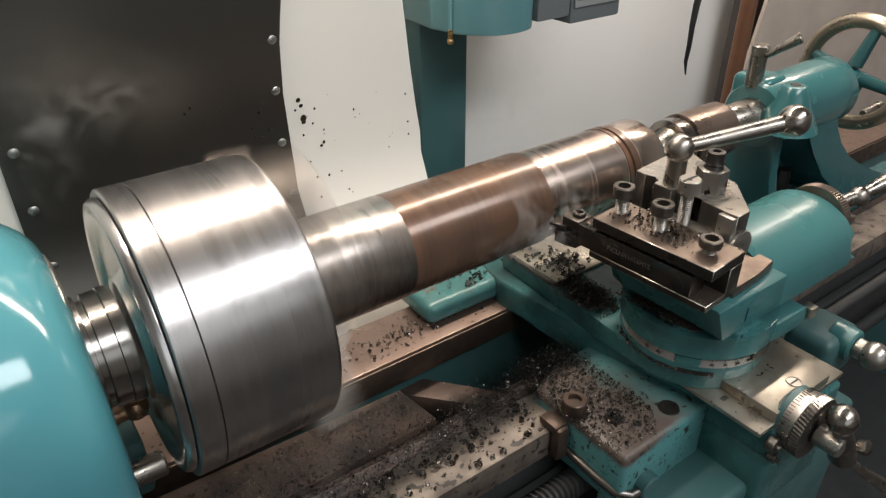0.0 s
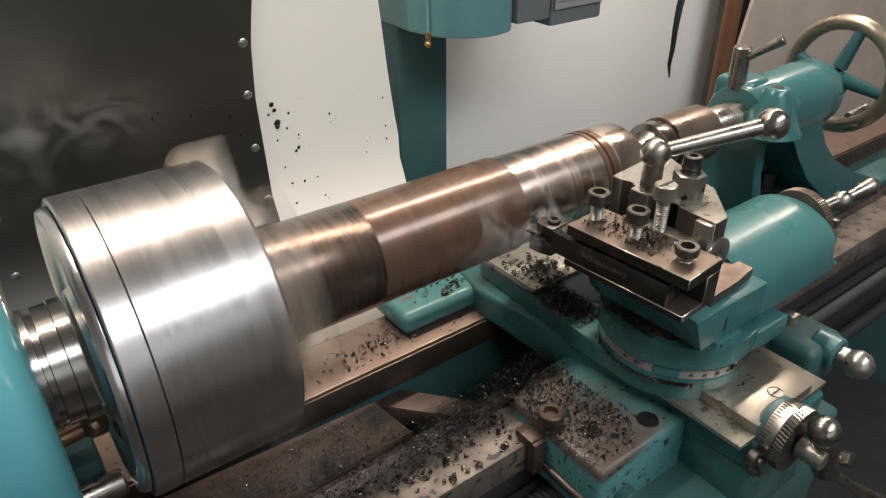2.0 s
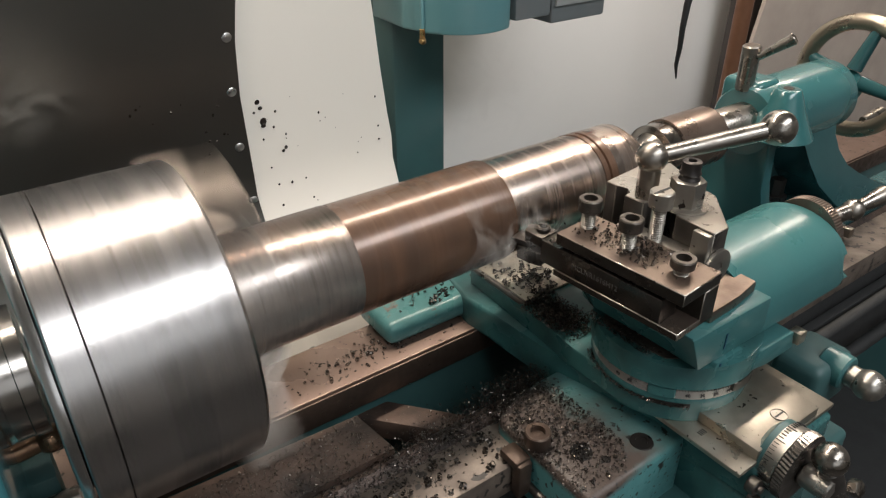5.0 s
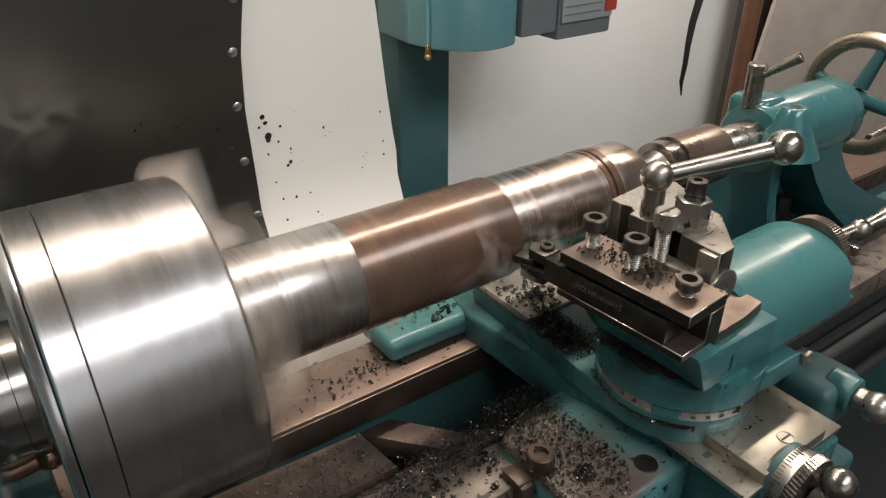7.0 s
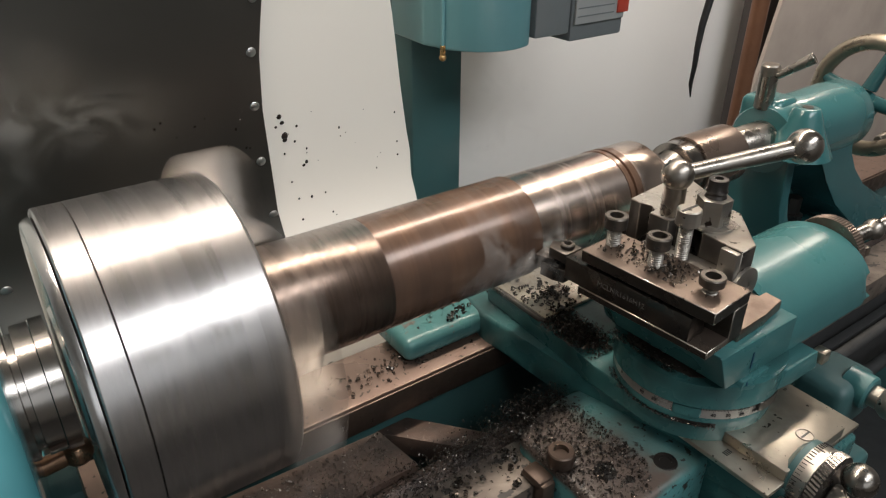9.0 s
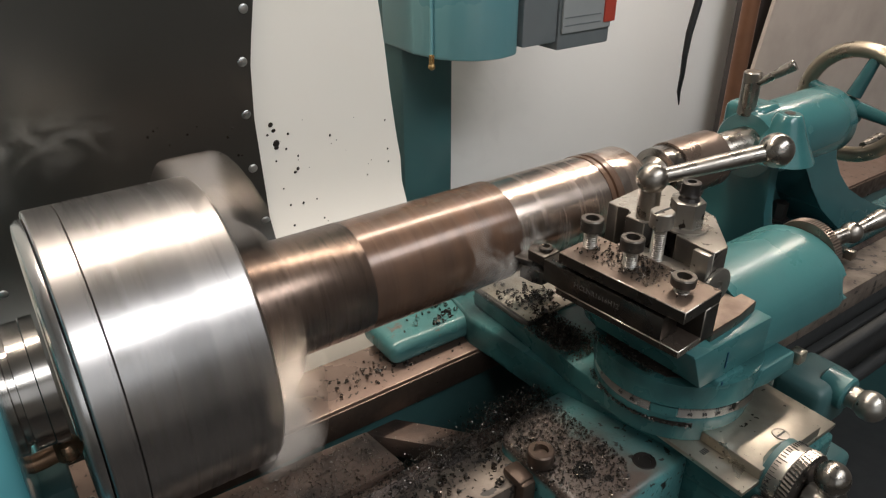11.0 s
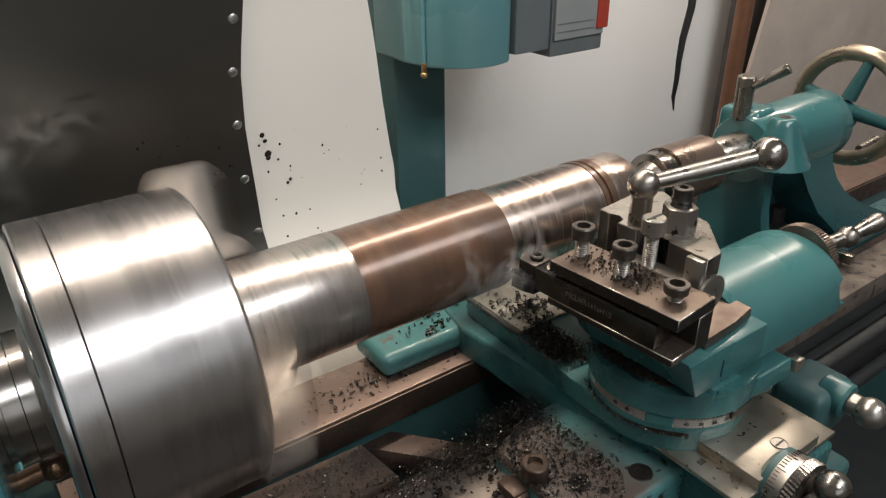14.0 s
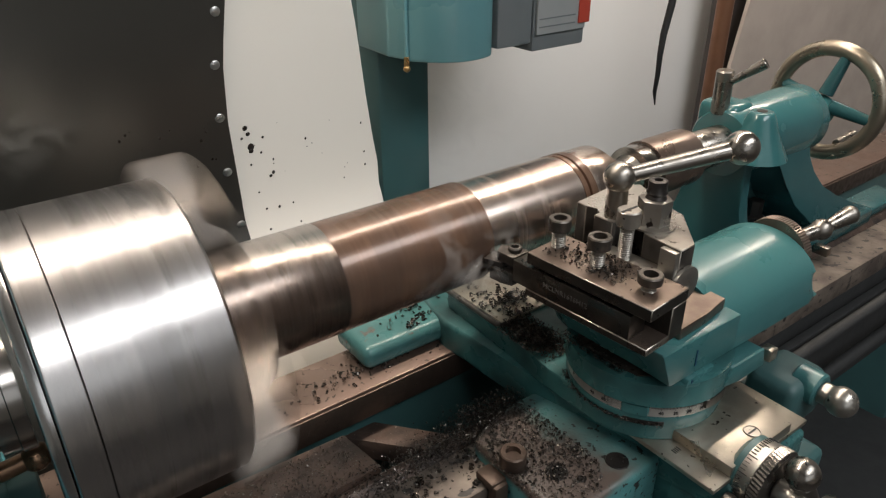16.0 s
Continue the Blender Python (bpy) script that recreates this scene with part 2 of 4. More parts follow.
def part(name, bm, material, parent, label="", m=None, smooth=True):
    """Links a bmesh, built in world space (or in the space m), as one mesh under a thing or a part."""
    w = WORLDS[parent]
    bm.transform(w.inverted() @ (m or Matrix()))
    ob = new(name, mesh_of(bm, material, smooth))
    ob.parent = parent
    WORLDS[ob] = w
    if label:
        tagged(ob, label)
    return ob


def single(name, bm, material, label, category, group="", kind="", m=None, smooth=True):
    """A thing of one mesh."""
    if m:
        bm.transform(m)
    ob = new(name, mesh_of(bm, material, smooth))
    WORLDS[ob] = Matrix()
    return tagged(ob, label, category, group, kind)


def box(x0, x1, y0, y1, z0, z1, bevel=0.0, seg=2, bm=None):
    bm2 = bmesh.new()
    bmesh.ops.create_cube(bm2, size=1)
    bm2.transform(Matrix.Translation(((x0 + x1) / 2, (y0 + y1) / 2, (z0 + z1) / 2)) @ Matrix.Diagonal((x1 - x0, y1 - y0, z1 - z0, 1)))
    if bevel:
        bmesh.ops.bevel(bm2, geom=bm2.edges[:], offset=bevel, segments=seg, affect="EDGES", profile=0.5)
    return merge(bm, bm2)


def merge(bm, other):
    if bm is None:
        return other
    me = bpy.data.meshes.new("tmp")
    other.to_mesh(me)
    other.free()
    bm.from_mesh(me)
    bpy.data.meshes.remove(me)
    return bm


TO = {"x": Matrix.Rotation(radians(90), 4, "Y"), "y": Matrix.Rotation(radians(-90), 4, "X"), "z": Matrix()}


def turned(profile, axis="z", at=(0, 0, 0), n=48, bm=None, m=None):
    """A solid of revolution: profile is (along, radius), along the axis from 'at'."""
    b = bmesh.new()
    rings = []
    for h, r in profile:
        if r < 1e-6:
            rings.append([b.verts.new((0, 0, h))])
        else:
            rings.append([b.verts.new((r * math.cos(a), r * math.sin(a), h)) for a in (2 * math.pi * i / n for i in range(n))])
    for p, q in zip(rings, rings[1:]):
        for i in range(n):
            j = (i + 1) % n
            if len(p) == 1 and len(q) == 1:
                continue
            if len(p) == 1:
                b.faces.new((p[0], q[i], q[j]))
            elif len(q) == 1:
                b.faces.new((p[i], p[j], q[0]))
            else:
                b.faces.new((p[i], p[j], q[j], q[i]))
    for end in (rings[0], rings[-1]):
        if len(end) > 1:
            b.faces.new(end)
    b.transform(Matrix.Translation(at) @ TO[axis] if m is None else m)
    return merge(bm, b)


def rod(p, q, r0, r1=None, n=24, bm=None, caps=True):
    """A straight tapered bar from p to q, with slightly rounded ends."""
    p, q = Vector(p), Vector(q)
    r1 = r0 if r1 is None else r1
    h = (q - p).length
    e = min(r0, r1, h / 2) * 0.15
    m = Matrix.Translation(p) @ (q - p).to_track_quat("Z", "Y").to_matrix().to_4x4()
    return turned([(0, r0 - e), (e, r0), (h - e, r1), (h, r1 - e)], n=n, bm=bm, m=m)


def ball(c, r, n=32, bm=None):
    k = n // 2
    prof = [(r * -math.cos(math.pi * i / k), r * math.sin(math.pi * i / k) if 0 < i < k else 0) for i in range(k + 1)]
    return turned(prof, "z", c, n, bm)


def prism(points, z0, z1, bevel=0.0, seg=2, bm=None, m=None, ends=False):
    """An outline (x, y) drawn up from z0 to z1."""
    b = bmesh.new()
    low = [b.verts.new((x, y, z0)) for x, y in points]
    top = [b.verts.new((x, y, z1)) for x, y in points]
    b.faces.new(low[::-1]), b.faces.new(top)
    for i in range(len(points)):
        j = (i + 1) % len(points)
        b.faces.new((low[i], low[j], top[j], top[i]))
    if bevel:
        edges = [e for e in b.edges if abs(e.verts[0].co.z - e.verts[1].co.z) < 1e-9] if ends else b.edges[:]
        bmesh.ops.bevel(b, geom=edges, offset=bevel, segments=seg, affect="EDGES", profile=0.5)
    if m:
        b.transform(m)
    return merge(bm, b)


def tube(points, r, n=12, bm=None, ends=None):
    """A round bar along a list of points; ends: radius at each point."""
    b = bmesh.new()
    pts = [Vector(p) for p in points]
    rings = []
    for i, p in enumerate(pts):
        d = (pts[min(i + 1, len(pts) - 1)] - pts[max(i - 1, 0)]).normalized()
        a = d.orthogonal().normalized() if i == 0 else (a - d * a.dot(d)).normalized()
        c = d.cross(a)
        rr = ends[i] if ends else r
        rings.append([b.verts.new(p + rr * (a * math.cos(t) + c * math.sin(t))) for t in (2 * math.pi * k / n for k in range(n))])
    for p, q in zip(rings, rings[1:]):
        for i in range(n):
            j = (i + 1) % n
            b.faces.new((p[i], p[j], q[j], q[i]))
    b.faces.new(rings[0][::-1]), b.faces.new(rings[-1])
    return merge(bm, b)


def ring_sheet(profile, x0, x1, thick=0.0012, nx=24):
    """A sheet bent along a profile of (y, z), from x0 to x1 (functions of z allowed), with thickness."""
    b = bmesh.new()
    grid = []
    for off in (0, thick):
        lay = []
        for y, z in profile:
            a = x0(z) if callable(x0) else x0
            c = x1(z) if callable(x1) else x1
            lay.append([b.verts.new((a + (c - a) * i / nx, y + off, z)) for i in range(nx + 1)])
        grid.append(lay)
    k = len(profile)
    for lay in grid:
        for j in range(k - 1):
            for i in range(nx):
                b.faces.new((lay[j][i], lay[j][i + 1], lay[j + 1][i + 1], lay[j + 1][i]))
    f, g = grid
    for j in range(k - 1):
        for i in (0, nx):
            b.faces.new((f[j][i], g[j][i], g[j + 1][i], f[j + 1][i]))
    for i in range(nx):
        for j in (0, k - 1):
            b.faces.new((f[j][i], f[j][i + 1], g[j][i + 1], g[j][i]))
    return b


def words(text, size, m, material, parent, name="engraving", depth=0.0002):
    c = bpy.data.curves.new("text", "FONT")
    c.body, c.size, c.extrude, c.align_x, c.align_y = text, size, depth, "CENTER", "CENTER"
    c.resolution_u = 2
    tmp = bpy.data.objects.new("tmp", c)
    me = bpy.data.meshes.new_from_object(tmp)
    bpy.data.objects.remove(tmp)
    b = bmesh.new()
    b.from_mesh(me)
    bpy.data.meshes.remove(me)
    return part(name, b, material, parent, m=m, smooth=False)


# ---------------------------------------------------------------- the room
single("floor", box(-2.2, 2.6, -2.6, 0.47, -0.05, 0.0), CONCRETE, "stained dark concrete workshop floor", "floor", kind="structure")
single("wall_back", box(-2.2, 2.6, 0.36, 0.47, 0.0, 2.6), WALL, "grey-white painted workshop wall behind the lathe", "wall", kind="structure")
single("wall_left", box(-2.3, -2.2, -2.6, 0.47, 0.0, 2.6), ROOM, "dim plastered workshop wall", "wall", kind="structure")
single("wall_right", box(2.6, 2.7, -2.6, 0.47, 0.0, 2.6), ROOM, "dim plastered workshop wall", "wall", kind="structure")
single("wall_front", box(-2.2, 2.6, -2.7, -2.6, 0.0, 2.6), ROOM, "dim plastered workshop wall", "wall", kind="structure")
single("ceiling", box(-2.2, 2.6, -2.6, 0.36, 2.6, 2.7), ROOM, "dim plastered workshop ceiling", "ceiling", kind="structure")


# ---------------------------------------------------------------- splash guard behind the lathe
def guard_y(z):
    zs = [0.60, 0.80, 0.929, 1.000, 1.048, 1.0966, 1.1447, 1.25, 1.50]
    ys = [0.105, 0.110, 0.132, 0.185, 0.2145, 0.2237, 0.2279, 0.2345, 0.238]
    return float(np.interp(z, zs, ys))


ZS = [0.60 + 0.9 * i / 40 for i in range(41)]
sheet = thing("white_guard_sheet", "curved white enamelled splash guard sheet with dark oil spots", "splash guard", (0.0, 0.30, 0.60))
part("sheet", ring_sheet([(guard_y(z) + 0.004, z) for z in ZS], -0.62, lambda z: float(np.interp(z, [0.6, 0.93, 1.028, 1.075, 1.14, 1.2, 1.228, 1.5], [0.09, 0.095, 0.102, 0.106, 0.1012, 0.0975, 0.0945, 0.064]))), WHITE_SHEET, sheet)
rnd = random.Random(3)
SPOTS = [(-0.025, 1.1303, 2.2), (-0.0231, 1.1247, 2.0), (-0.0223, 1.1124, 3.0), (-0.0226, 1.1089, 2.2), (-0.0293, 1.1218, 1.2), (-0.0099, 1.1193, 1.1), (-0.0053, 1.0856, 1.5), (-0.0084, 1.0831, 1.5), (-0.0226, 1.0707, 0.9), (-0.0059, 1.0531, 1.1), (-0.0187, 1.0542, 1.0), (0.0315, 1.1099, 0.9), (0.0923, 1.1132, 0.8), (0.092, 1.0847, 0.9), (0.0909, 1.072, 0.9), (0.0656, 1.0642, 0.7), (-0.0204, 1.0366, 1.1), (0.0106, 1.0361, 0.9), (-0.0247, 1.0967, 0.9), (-0.0135, 1.1059, 1.0), (-0.003, 1.0972, 0.8), (0.0083, 1.0536, 0.8)]
SPOTS += [(-0.1252, 1.1452, 1.0), (-0.1305, 1.1413, 1.0), (-0.0993, 1.1374, 1.0), (-0.0608, 1.1353, 1.0), (-0.0661, 1.1287, 1.0), (-0.0597, 1.1112, 1.0), (-0.0752, 1.097, 1.0), (-0.0671, 1.1061, 1.0), (-0.0745, 1.1158, 1.0), (-0.0729, 1.1074, 1.0)]
SPOTS += [(rnd.uniform(-0.02, 0.09), rnd.uniform(1.03, 1.13), rnd.uniform(0.25, 0.5)) for _ in range(12)]
SPOTS += [(rnd.uniform(-0.14, -0.055), rnd.uniform(1.07, 1.15), rnd.uniform(0.3, 0.6)) for _ in range(16)]
for sx, sz, sr in SPOTS:
    y = guard_y(sz) - 0.001 if sx < -0.045 else guard_y(sz) + 0.0035
    b = turned([(0, sr * 0.0011), (0.0004, sr * 0.0009), (0.0006, 0)], n=8, m=Matrix.Translation((sx, y, sz)) @ Matrix.Rotation(radians(102), 4, "X") @ Matrix.Diagonal((1, rnd.uniform(0.9, 1.6), 1, 1)))
    part("oil_spot", b, OIL, sheet)
dark = thing("dark_guard_sheet", "dark stainless steel splash sheet fixed with round rivets", "splash guard", (-0.14, 0.30, 0.60))
part("sheet", ring_sheet([(guard_y(z), z) for z in ZS], -0.272, lambda z: float(np.interp(z, [0.6, 0.928, 0.945, 0.99, 1.033, 1.09, 1.14, 1.19, 1.23, 1.5], [-0.01, -0.033, -0.0372, -0.0418, -0.0428, -0.0402, -0.0400, -0.0358, -0.0272, 0.03]))), GUARD, dark)
for x, zs in ((None, (0.929, 0.985, 1.048, 1.0966, 1.1447, 1.189, 1.231)), (-0.2605, (0.945, 0.995, 1.0455, 1.092, 1.139, 1.185, 1.23))):
    for z in zs:
        xx = x or float(np.interp(z, [0.929, 1.048, 1.0966, 1.1447, 1.189, 1.231], [-0.0418, -0.0467, -0.0487, -0.0467, -0.0430, -0.0353]))
        b = turned([(0, 0.0042), (0.0008, 0.0042), (0.0016, 0.0034), (0.0021, 0)], n=16, m=Matrix.Translation((xx, guard_y(z) - 0.0002, z)) @ Matrix.Rotation(radians(100), 4, "X"))
        part("rivet", b, RIVET, dark)


# pale tab added for the light reflected at the dark sheet's lower corner
part("reflection_tab", ring_sheet([(guard_y(z) - 0.0016, z) for z in (0.900, 0.912, 0.924, 0.936, 0.945)], lambda z: -0.085, lambda z: -0.030 - 0.25 * (z - 0.92), 0.0012, 6), WHITE_SHEET, dark, "pale tab standing in for light reflected by the dark sheet")
part("rivet", turned([(0, 0.0042), (0.0008, 0.0042), (0.0016, 0.0034), (0.0021, 0)], n=16, m=Matrix.Translation((-0.0420, guard_y(0.926) - 0.0018, 0.926)) @ Matrix.Rotation(radians(100), 4, "X")), RIVET, dark)


# ---------------------------------------------------------------- milling machine behind, pipe, cable, board
mill = thing("milling_machine", "teal milling machine column and rounded head behind the lathe", "milling machine", (0.17, 0.30, 0.0))
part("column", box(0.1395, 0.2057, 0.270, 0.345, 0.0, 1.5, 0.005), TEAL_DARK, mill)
HEAD = [(0.1350, 0.30), (0.1350, 0.240), (0.1362, 0.224), (0.1400, 0.2115), (0.1475, 0.1960), (0.158, 0.1850), (0.170, 0.1775), (0.183, 0.1737), (0.196, 0.1732), (0.208, 0.1755), (0.2165, 0.1790), (0.2195, 0.1835), (0.2203, 0.190), (0.2203, 0.30)]
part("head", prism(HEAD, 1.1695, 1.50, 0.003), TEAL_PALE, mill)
part("oil_pipe", rod((0.1378, 0.2125, 1.174), (0.1378, 0.2125, 1.40), 0.0019), TEAL_PALE, mill)
b = rod((0.1378, 0.2125, 1.1625), (0.1378, 0.2125, 1.174), 0.0029, n=6)
ball((0.1378, 0.2125, 1.1625), 0.0036, 16, b)
part("drain_nut", b, BRASS, mill, "small brass nut")
sw = thing("switch_box", "grey plastic switch box with a red corner", "switch box", (0.28, 0.24, 1.168))
part("body", box(0.2212, 0.2670, 0.1765, 0.30, 1.1755, 1.45, 0.003), GREY_BOX, sw)
part("cover", box(0.2676, 0.3430, 0.1760, 0.30, 1.1670, 1.45, 0.003), GREY_BOX, sw)
part("front_panel", box(0.2705, 0.3400, 0.1728, 0.1758, 1.184, 1.42, 0.001), GREY_PALE, sw, "pale grey raised panel")
part("red_rocker", box(0.3285, 0.3445, 0.1708, 0.1755, 1.190, 1.40, 0.001), RED, sw, "red plastic switch")
for z in (1.191, 1.199):
    part("groove", box(0.273, 0.324, 0.1722, 0.1727, z, z + 0.0012), GREY_BOX, sw)
single("copper_pipe", rod((0.674, 0.225, 0.0), (0.674, 0.225, 2.6), 0.0115), COPPER, "aged brown copper pipe running up the wall", "pipe")
# this dark upright box stands for the shaded wall between pipe and board
single("wall_shade_strip", box(0.798, 0.960, 0.300, 0.330, 0.0, 2.6, 0.004), WALL_SHADE, "dark strip standing in for shade on the wall beside the pipe", "post")
CAB = [(0.472, 0.16, 2.60), (0.470, 0.16, 1.70), (0.469, 0.16, 1.30), (0.467, 0.16, 1.1985), (0.4595, 0.16, 1.165), (0.4580, 0.16, 1.140), (0.4588, 0.16, 1.118), (0.4572, 0.16, 1.098), (0.4613, 0.16, 1.0812)]
single("black_cable", tube(CAB, 0.004, 10, ends=[0.004, 0.004, 0.0042, 0.0044, 0.0040, 0.0034, 0.0030, 0.0024, 0.0007]), RUBBER, "loose end of a black cable hanging by the wall", "cable")
b = ring_sheet([(0.27 + 0.01 * (1.5 - z), z) for z in (0.3, 0.6, 0.9, 1.2, 1.5, 1.8)], lambda z: 0.802 + 0.19 * (z - 1.09), 2.2, 0.006)
single("tan_board", b, CLOTH, "stained tan fibre board leaning at the wall", "board")


# ---------------------------------------------------------------- lathe bed
WAYZ = 0.965
bed = thing("lathe_bed", "cast lathe bed with worn brownish ways and teal sides", "lathe bed", (0.35, 0.0, 0.0))
part("rear_way", box(-0.30, 1.05, 0.0345, 0.092, 0.938, WAYZ, 0.0012), WAY_STEEL, bed, "worn brownish steel way")
# separate dark brown strip just in front of the way's side face
part("way_face", box(-0.30, 1.05, 0.0322, 0.0343, 0.9385, 0.9628, 0.0008), GRIMY_BOLT, bed, "dark brown face of the way")
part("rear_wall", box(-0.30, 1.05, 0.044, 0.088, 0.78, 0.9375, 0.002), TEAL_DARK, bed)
part("front_way", box(-0.30, 1.05, -0.1010, -0.062, 0.938, WAYZ - 0.001, 0.0012), FRONT_WAY, bed, "worn steel way")
b = prism([(-0.0615, 0.935), (-0.0615, 0.951), (-0.050, 0.9625), (-0.0465, 0.9625), (-0.034, 0.949), (-0.034, 0.935)], -0.30, 1.05, m=Matrix(((0, 0, 1, 0), (1, 0, 0, 0), (0, 1, 0, 0), (0, 0, 0, 1))))
part("vee_way", b, GRIMY_IRON, bed, "oily inverted vee way")
part("front_wall", box(-0.30, 1.05, -0.092, -0.040, 0.78, 0.9345, 0.002), DARK_IRON, bed)
part("gap_piece", prism([(-0.30, -0.0335), (-0.30, 0.022), (-0.062, 0.012), (-0.056, -0.0335)], 0.925, 0.9545, 0.002), GRIMY_IRON, bed, "swarf-covered iron block between the ways")
part("web", prism([(-0.052, 0.040), (0.018, -0.039), (0.046, -0.039), (-0.020, 0.040)], 0.905, 0.925, 0.002), GRIMY_IRON, bed)
part("floor_of_bed", box(-0.30, 1.05, -0.040, 0.048, 0.78, 0.79), DARK_IRON, bed)
for x in (-0.2, 0.9):
    part("pedestal", box(x - 0.14, x + 0.14, -0.10, 0.12, 0.0, 0.779, 0.01), TEAL_DARK, bed)
part("chip_tray", box(-0.45, 1.15, -0.22, 0.20, 0.60, 0.612, 0.003), DARK_IRON, bed)
part("rack", box(-0.10, 1.05, -0.108, -0.0985, 0.90, 0.915, 0.001), DARK_IRON, bed)
LS = thing("leadscrew", "oily black threaded leadscrew in front of the bed", "leadscrew", (0.3, -0.13, 0.90))
pr, x = [], -0.28
while x < 0.10:
    pr += [(x, 0.0085), (x + 0.0012, 0.0112), (x + 0.0026, 0.0112), (x + 0.0036, 0.0085)]
    x += 0.0050
part("screw", turned(pr, "x", (0, -0.118, 0.915), 16), DARK_IRON, LS)
part("plain_end", rod((0.10, -0.118, 0.915), (0.95, -0.118, 0.915), 0.0060), DARK_IRON, LS)
part("feed_shaft", rod((-0.28, -0.125, 0.870), (0.95, -0.125, 0.870), 0.0065), DARK_IRON, LS)


# ---------------------------------------------------------------- headstock
hs = thing("headstock", "rounded glossy teal cast headstock with chipped paint", "headstock", (-0.45, 0.0, 0.95))
ARCH = [(-0.100, 0.957), (-0.100, AX)] + [(-0.100 * math.cos(a), AX + 0.098 * math.sin(a)) for a in (math.pi * i / 24 for i in range(1, 24))] + [(0.100, AX), (0.100, 0.957)]
YZX = Matrix(((0, 0, 1, 0), (1, 0, 0, 0), (0, 1, 0, 0), (0, 0, 0, 1)))
b = bmesh.new()
rings = []
for d, k in ((0, 0.76), (0.001, 0.80), (0.004, 0.85), (0.009, 0.895), (0.017, 0.935), (0.028, 0.967), (0.043, 0.988), (0.060, 0.998), (0.075, 1.0), (0.43, 1.0)):
    rings.append([b.verts.new((-0.2705 - d, y * k, z if z < 1.0 else 1.0 + (z - 1.0) * (k - 0.02))) for y, z in ARCH])
for p, q in zip(rings, rings[1:]):
    for i in range(len(ARCH)):
        j = (i + 1) % len(ARCH)
        b.faces.new((p[i], p[j], q[j], q[i]))
b.faces.new(rings[0]), b.faces.new(rings[-1])
part("casting", b, TEAL_BLUE, hs)
part("front_flange", box(-0.284, -0.2690, -0.104, 0.10, 0.957, 1.000, 0.005, 3), TEAL_BLUE, hs)
part("bearing_cap", turned([(0, 0.058), (0.002, 0.060), (0.005, 0.060), (0.0065, 0.056), (0.0066, 0.03)], "x", (-0.2775, 0, AX), 64), WORN_STEEL, hs, "bare steel bearing ring")
b = rod((-0.2725, 0.020, 1.034), (-0.255, 0.020, 1.036), 0.0055)
ball((-0.2520, 0.020, 1.036), 0.0085, 20, b)
part("lock_knob", b, BRONZE, hs, "worn bronze knob")
part("lug", box(-0.2735, -0.2545, 0.008, 0.040, 0.972, 1.018, 0.004), TEAL_DARK, hs)
part("pin", rod((-0.2735, 0.0, 1.0015), (-0.2465, 0.0, 1.0015), 0.0085), BRIGHT_STEEL, hs, "bright scraped steel pin")
part("plug", turned([(0, 0.006), (0.001, 0.005), (0.0012, 0)], n=20, m=Matrix.Translation((-0.3060, -0.0560, 1.1690)) @ Matrix.Rotation(radians(34), 4, "X")), BRONZE, hs)

# ---------------------------------------------------------------- chuck and workpiece, one spinning thing
spin = thing("chuck", "spinning three-jaw lathe chuck of ground bright steel", "lathe chuck", (-0.2, 0, AX))
R = 0.0865
part("body", turned([(0, 0.03), (0, R - 0.0004), (0.0003, R), (0.001, R), (0.0640, R), (0.0662, R), (0.0682, R - 0.0020), (0.0685, R - 0.003), (0.0686, 0.030)], "x", (-0.2250, 0, AX), 128), CHUCK, spin)
part("back_ring", turned([(0, 0.070), (0, R - 0.0014), (0.0003, R - 0.0005), (0.0008, R - 0.00008), (0.0011, R), (0.0014, R), (0.0132, R), (0.0138, R), (0.0142, R - 0.0004), (0.0142, 0.03)], "x", (-0.2395, 0, AX), 128), CHUCK, spin)
part("backplate", turned([(0.0, 0.034), (0.0, 0.0365), (0.004, 0.039), (0.0085, 0.045), (0.0095, 0.056), (0.0085, 0.064), (0.0045, 0.0705), (0.001, 0.0745), (0.0, 0.0775), (0.0006, 0.0805), (0.0026, 0.0822), (0.0052, 0.0826), (0.0056, 0.034)], "x", (-0.2455, 0, AX), 128), STEEL, spin, "dished bright backplate with a rounded rim")
part("spindle_nose", turned([(0, 0.031), (0.0005, 0.034), (0.009, 0.034), (0.0095, 0.030), (0.0125, 0.030), (0.013, 0.0335), (0.021, 0.0335), (0.0215, 0.0345), (0.028, 0.0345), (0.028, 0.02)], "x", (-0.2765, 0, AX), 64), NOSE, spin)
for k in range(3):
    m = Matrix.Translation((0, 0, AX)) @ Matrix.Rotation(radians(120 * k + 7.6), 4, "X")
    STEP = [(-0.1680, 0.0365), (-0.1680, 0.0935), (-0.1660, 0.0965), (-0.1385, 0.0965), (-0.1370, 0.0950), (-0.1370, 0.0540), (-0.1260, 0.0470), (-0.1225, 0.0365)]
    jaw = prism(STEP, -0.0130, 0.0130, 0.0012, m=Matrix(((1, 0, 0, 0), (0, 0, 1, 0), (0, 1, 0, 0), (0, 0, 0, 1))))
    part("jaw", jaw, JAW, spin, "stepped steel jaw", m=m)
    sock = m @ Matrix.Rotation(radians(60), 4, "X")
    part("key_socket", turned([(0, 0.0105), (0.0006, 0.0095), (0.0007, 0)], n=24, m=sock @ Matrix.Translation((-0.192, 0, R - 0.0003))), DARK_IRON, spin)
work = thing("workpiece", "spinning round steel bar, half brown scale and half freshly turned bright", "workpiece", (0, 0, AX))
RW = 0.0367
